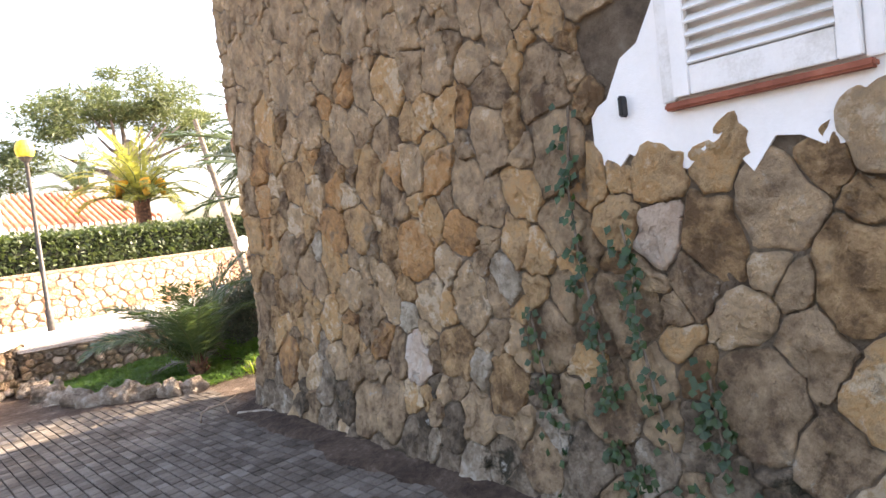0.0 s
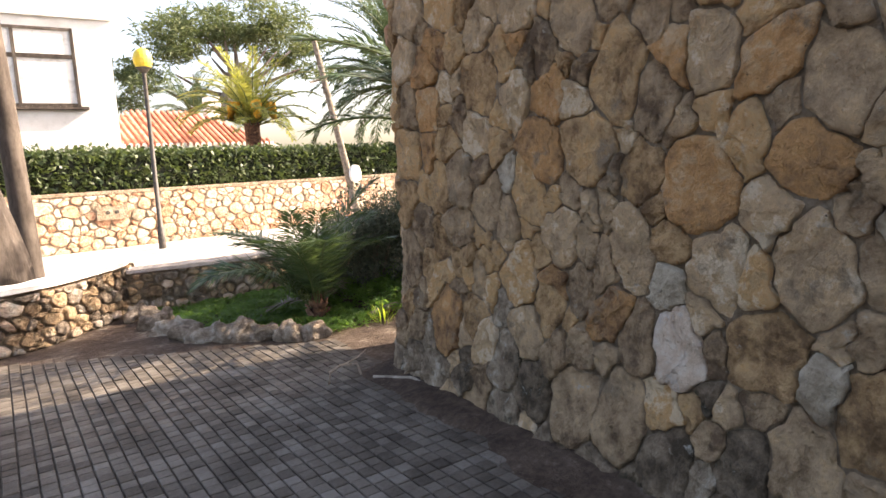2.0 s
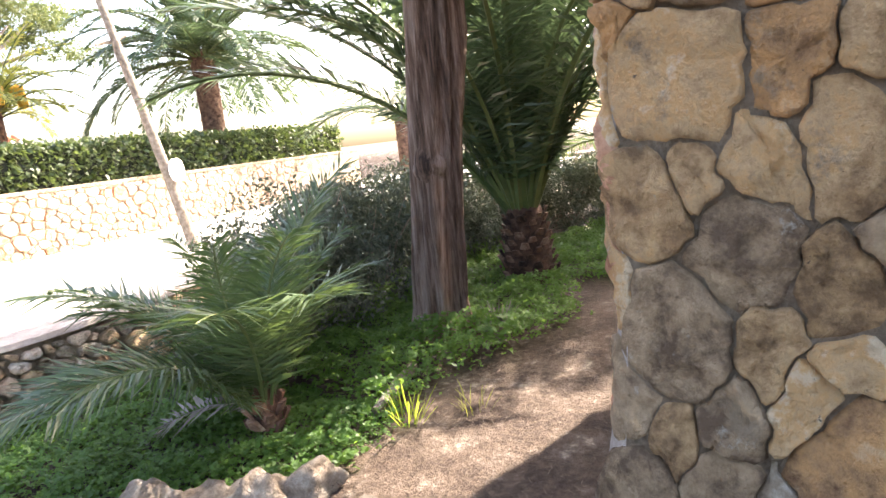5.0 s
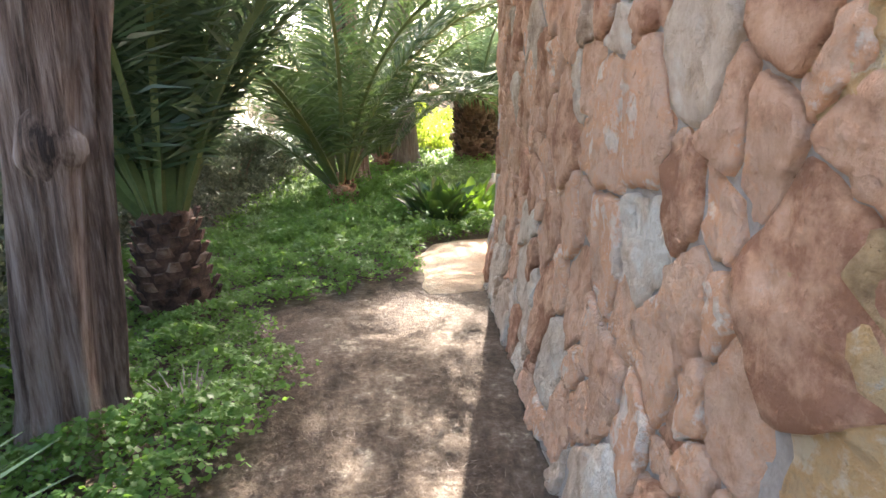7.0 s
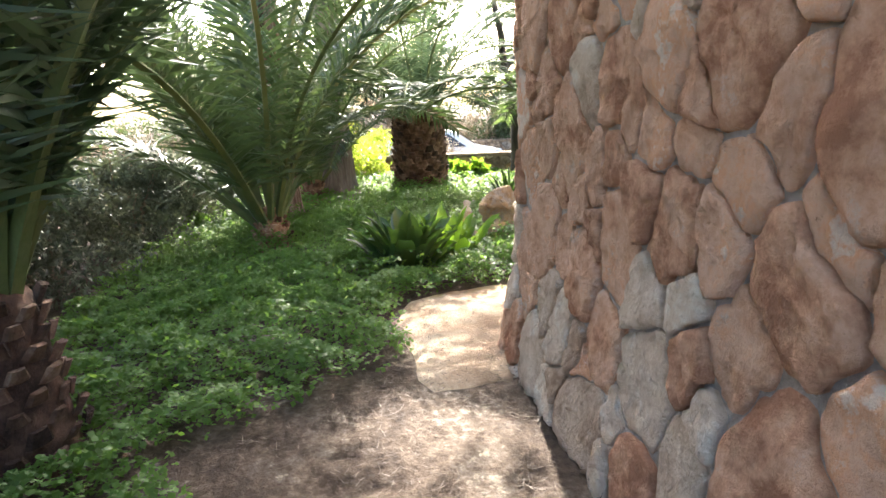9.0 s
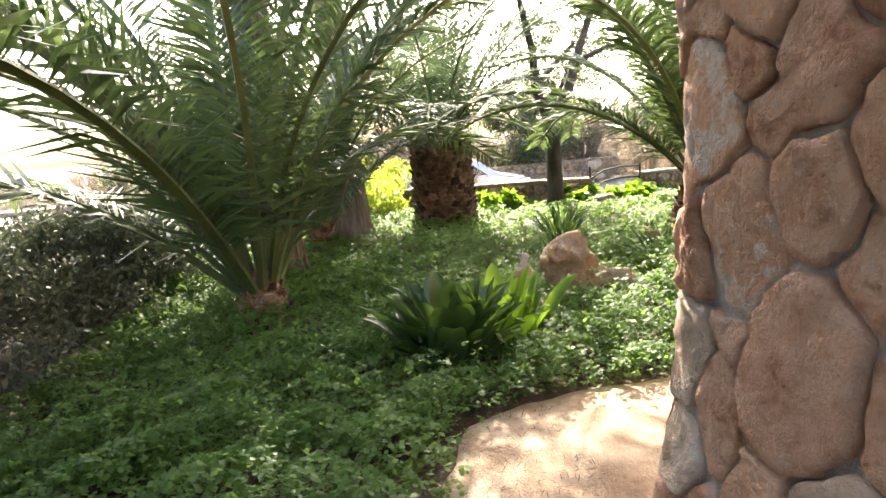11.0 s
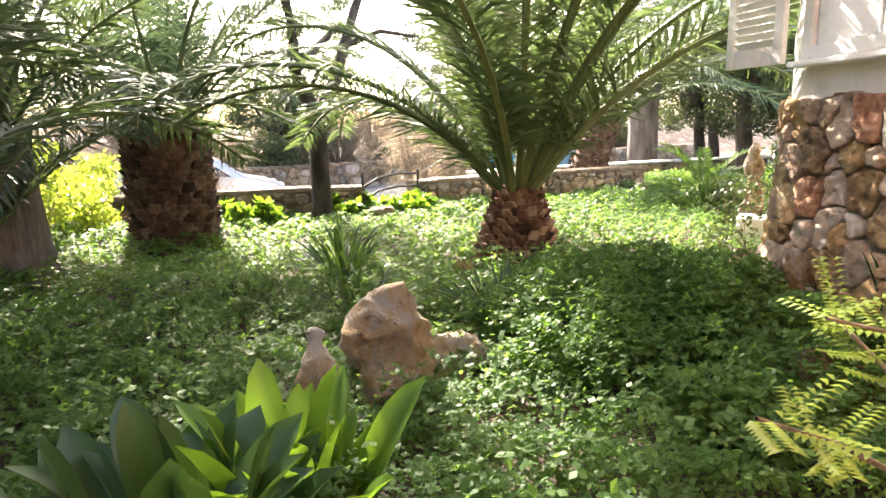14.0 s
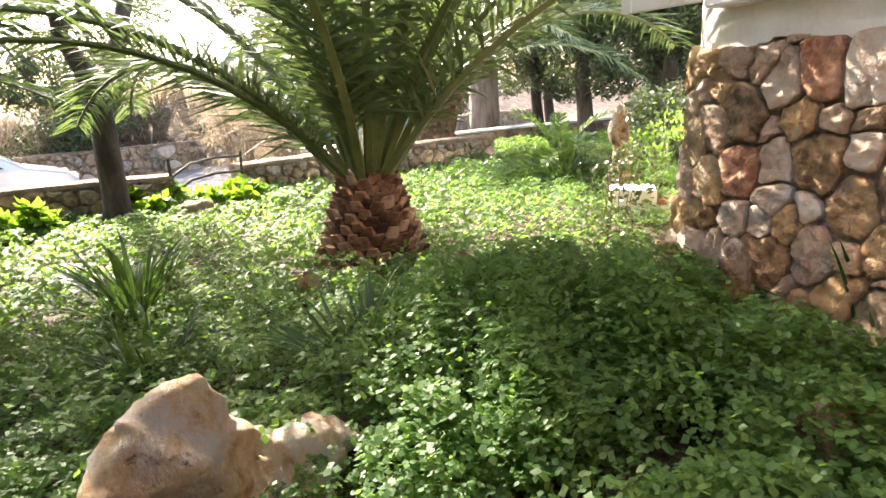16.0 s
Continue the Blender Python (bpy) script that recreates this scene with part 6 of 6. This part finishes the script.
for z in (0.16, 0.34, 0.52):
    part("rail", tube_mesh("rail", [([(-0.42, 0, z - 0.1), (-0.2, 0, z + 0.02), (0.1, 0, z + 0.06), (0.42, 0, z + 0.05)], [0.016] * 4)], 6), M_IRON, gate)
rd = bmesh.new()
strips = []
for k in range(34):
    y = -26 + 1.3 * k
    x0 = 16.6 - 0.9 * ease((-y - 5) / 9)
    strips.append([rd.verts.new((x0 + (22.4 - x0) * q / 8, y, lie(x0 + (22.4 - x0) * q / 8, y) + 0.02)) for q in range(9)])
for a, c in zip(strips, strips[1:]):
    for q in range(8):
        rd.faces.new((a[q], a[q + 1], c[q + 1], c[q])).smooth = True
tagged(part("road", rd, M_ASPHALT), "grey asphalt road beyond the garden", "road", kind="structure")
bm = bmesh.new()
drive = [[bm.verts.new((12.9 + 0.45 * q, -3.75 + 0.3 * q * 0.2 + w, lie(12.9 + 0.45 * q, -3.75 + w) + 0.022)) for w in (-0.55, 0.0, 0.55)] for q in range(10)]
for a, c in zip(drive, drive[1:]):
    for q in range(2):
        bm.faces.new((a[q], c[q], c[q + 1], a[q + 1])).smooth = True
tagged(part("pavement", bm, M_ROAD), "pale concrete ramp from the gate to the road", "path", kind="structure")
dry_wall("wall_14", [(22.6, -24.0), (22.7, -8.0), (22.6, 14.0)], [0, 1.0, 0], 0.15, "rough stone retaining wall below the brushy bank", 57, 0.3, cap=False, picks=(GREY, BLEACH, GREY, 7), foot=-0.95)


def car(m, paint, label):
    """Small hatchback: body, cabin with panes, wheels with rims, lamps."""
    th = empty("car", m)
    prof = [(-1.9, 0.35), (-1.95, 0.75), (-1.82, 0.95), (-1.55, 1.32), (-1.25, 1.47), (0.0, 1.5), (0.45, 1.38), (1.05, 0.97), (1.75, 0.82), (1.95, 0.62), (1.93, 0.32)]
    bm = bmesh.new()
    rows = []
    for w, k in ((-0.8, 0.0), (-0.78, 1.0), (0.78, 1.0), (0.8, 0.0)):
        row = []
        for x, z in prof:
            inset = 0.0 if z < 0.96 else (z - 0.96) * 0.32
            row.append(bm.verts.new((x, w * (1 - inset), z - (0.02 if k == 0 else 0))))
        rows.append(row)
    for a, b in zip(rows, rows[1:]):
        for i in range(len(prof)):
            j = (i + 1) % len(prof)
            bm.faces.new((a[i], a[j], b[j], b[i]))
    bm.faces.new(rows[0][::-1])
    bm.faces.new(rows[-1])
    bmesh.ops.recalc_face_normals(bm, faces=bm.faces[:])
    bmesh.ops.bevel(bm, geom=bm.edges[:], offset=0.03, segments=2, affect='EDGES')
    body = part("body", bm, paint, th)
    for s in (-1, 1):
        for x0, x1, t0, t1 in ((-1.35, -0.45, -1.2, -0.45), (-0.38, 0.72, -0.38, 0.2)):
            bm = bmesh.new()
            y0, y1 = s * 0.803, s * 0.695
            bm.faces.new([bm.verts.new(p) for p in ((x0, y0, 0.98), (x1, y0, 0.98), (t1, y1, 1.36), (t0, y1, 1.36))])
            r_ = bmesh.ops.extrude_face_region(bm, geom=bm.faces[:])
            bmesh.ops.translate(bm, verts=[q for q in r_["geom"] if isinstance(q, bmesh.types.BMVert)], vec=(0, s * 0.012, 0))
            part("side_window", bm, M_GLASS, body)
        part("tail_lamp", box_mesh(-1.99, -1.9, s * 0.62 - 0.09, s * 0.62 + 0.09, 0.72, 0.98, 0.02), M_RED, body)
        part("headlamp", box_mesh(1.78, 1.95, s * 0.58 - 0.15, s * 0.58 + 0.15, 0.62, 0.78, 0.03), M_WHITE, body)
        for x in (-1.2, 1.22):
            wm = bmesh.new()
            bmesh.ops.create_cone(wm, segments=24, radius1=0.31, radius2=0.31, depth=0.2, cap_ends=True, matrix=pose(x, s * 0.74, 0.31, 90, 0, 0))
            bmesh.ops.bevel(wm, geom=[e for e in wm.edges if len(e.link_faces) == 2 and e.calc_face_angle(0) > 0.8], offset=0.03, segments=2, affect='EDGES')
            wheel = part("wheel", wm, M_RUBBER, th)
            rm = bmesh.new()
            bmesh.ops.create_cone(rm, segments=18, radius1=0.2, radius2=0.17, depth=0.03, cap_ends=True, matrix=pose(x, s * 0.845, 0.31, 90, 0, 0))
            part("rim", rm, M_SILVER, wheel)
    for x, x1, z, z1 in ((-1.86, -1.58, 0.98, 1.32), (0.52, 1.0, 1.36, 1.0)):
        bm = bmesh.new()
        d = -0.02 if x < 0 else 0.025
        fc = bm.faces.new([bm.verts.new(p) for p in ((x + d, -0.62, z + 0.02), (x + d, 0.62, z + 0.02), (x1 + d, 0.6, z1 + 0.02), (x1 + d, -0.6, z1 + 0.02))])
        r_ = bmesh.ops.extrude_face_region(bm, geom=[fc])
        bmesh.ops.translate(bm, verts=[q for q in r_["geom"] if isinstance(q, bmesh.types.BMVert)], vec=(d * 0.5, 0, 0.01))
        part("windscreen", bm, M_GLASS, body)
    part("bumper", box_mesh(-2.0, -1.92, -0.7, 0.7, 0.36, 0.55, 0.03), M_RUBBER, body)
    return tagged(th, label, "car")


car(pose(20.3, -12.6, lie(20.3, -12.6) + 0.02, 0, 0, -68), M_BLUE, "bright blue hatchback parked on the road")
car(pose(20.6, -2.4, lie(20.6, -2.4) + 0.02, 0, 0, -98), M_SILVER, "silver car parked beyond the low wall")
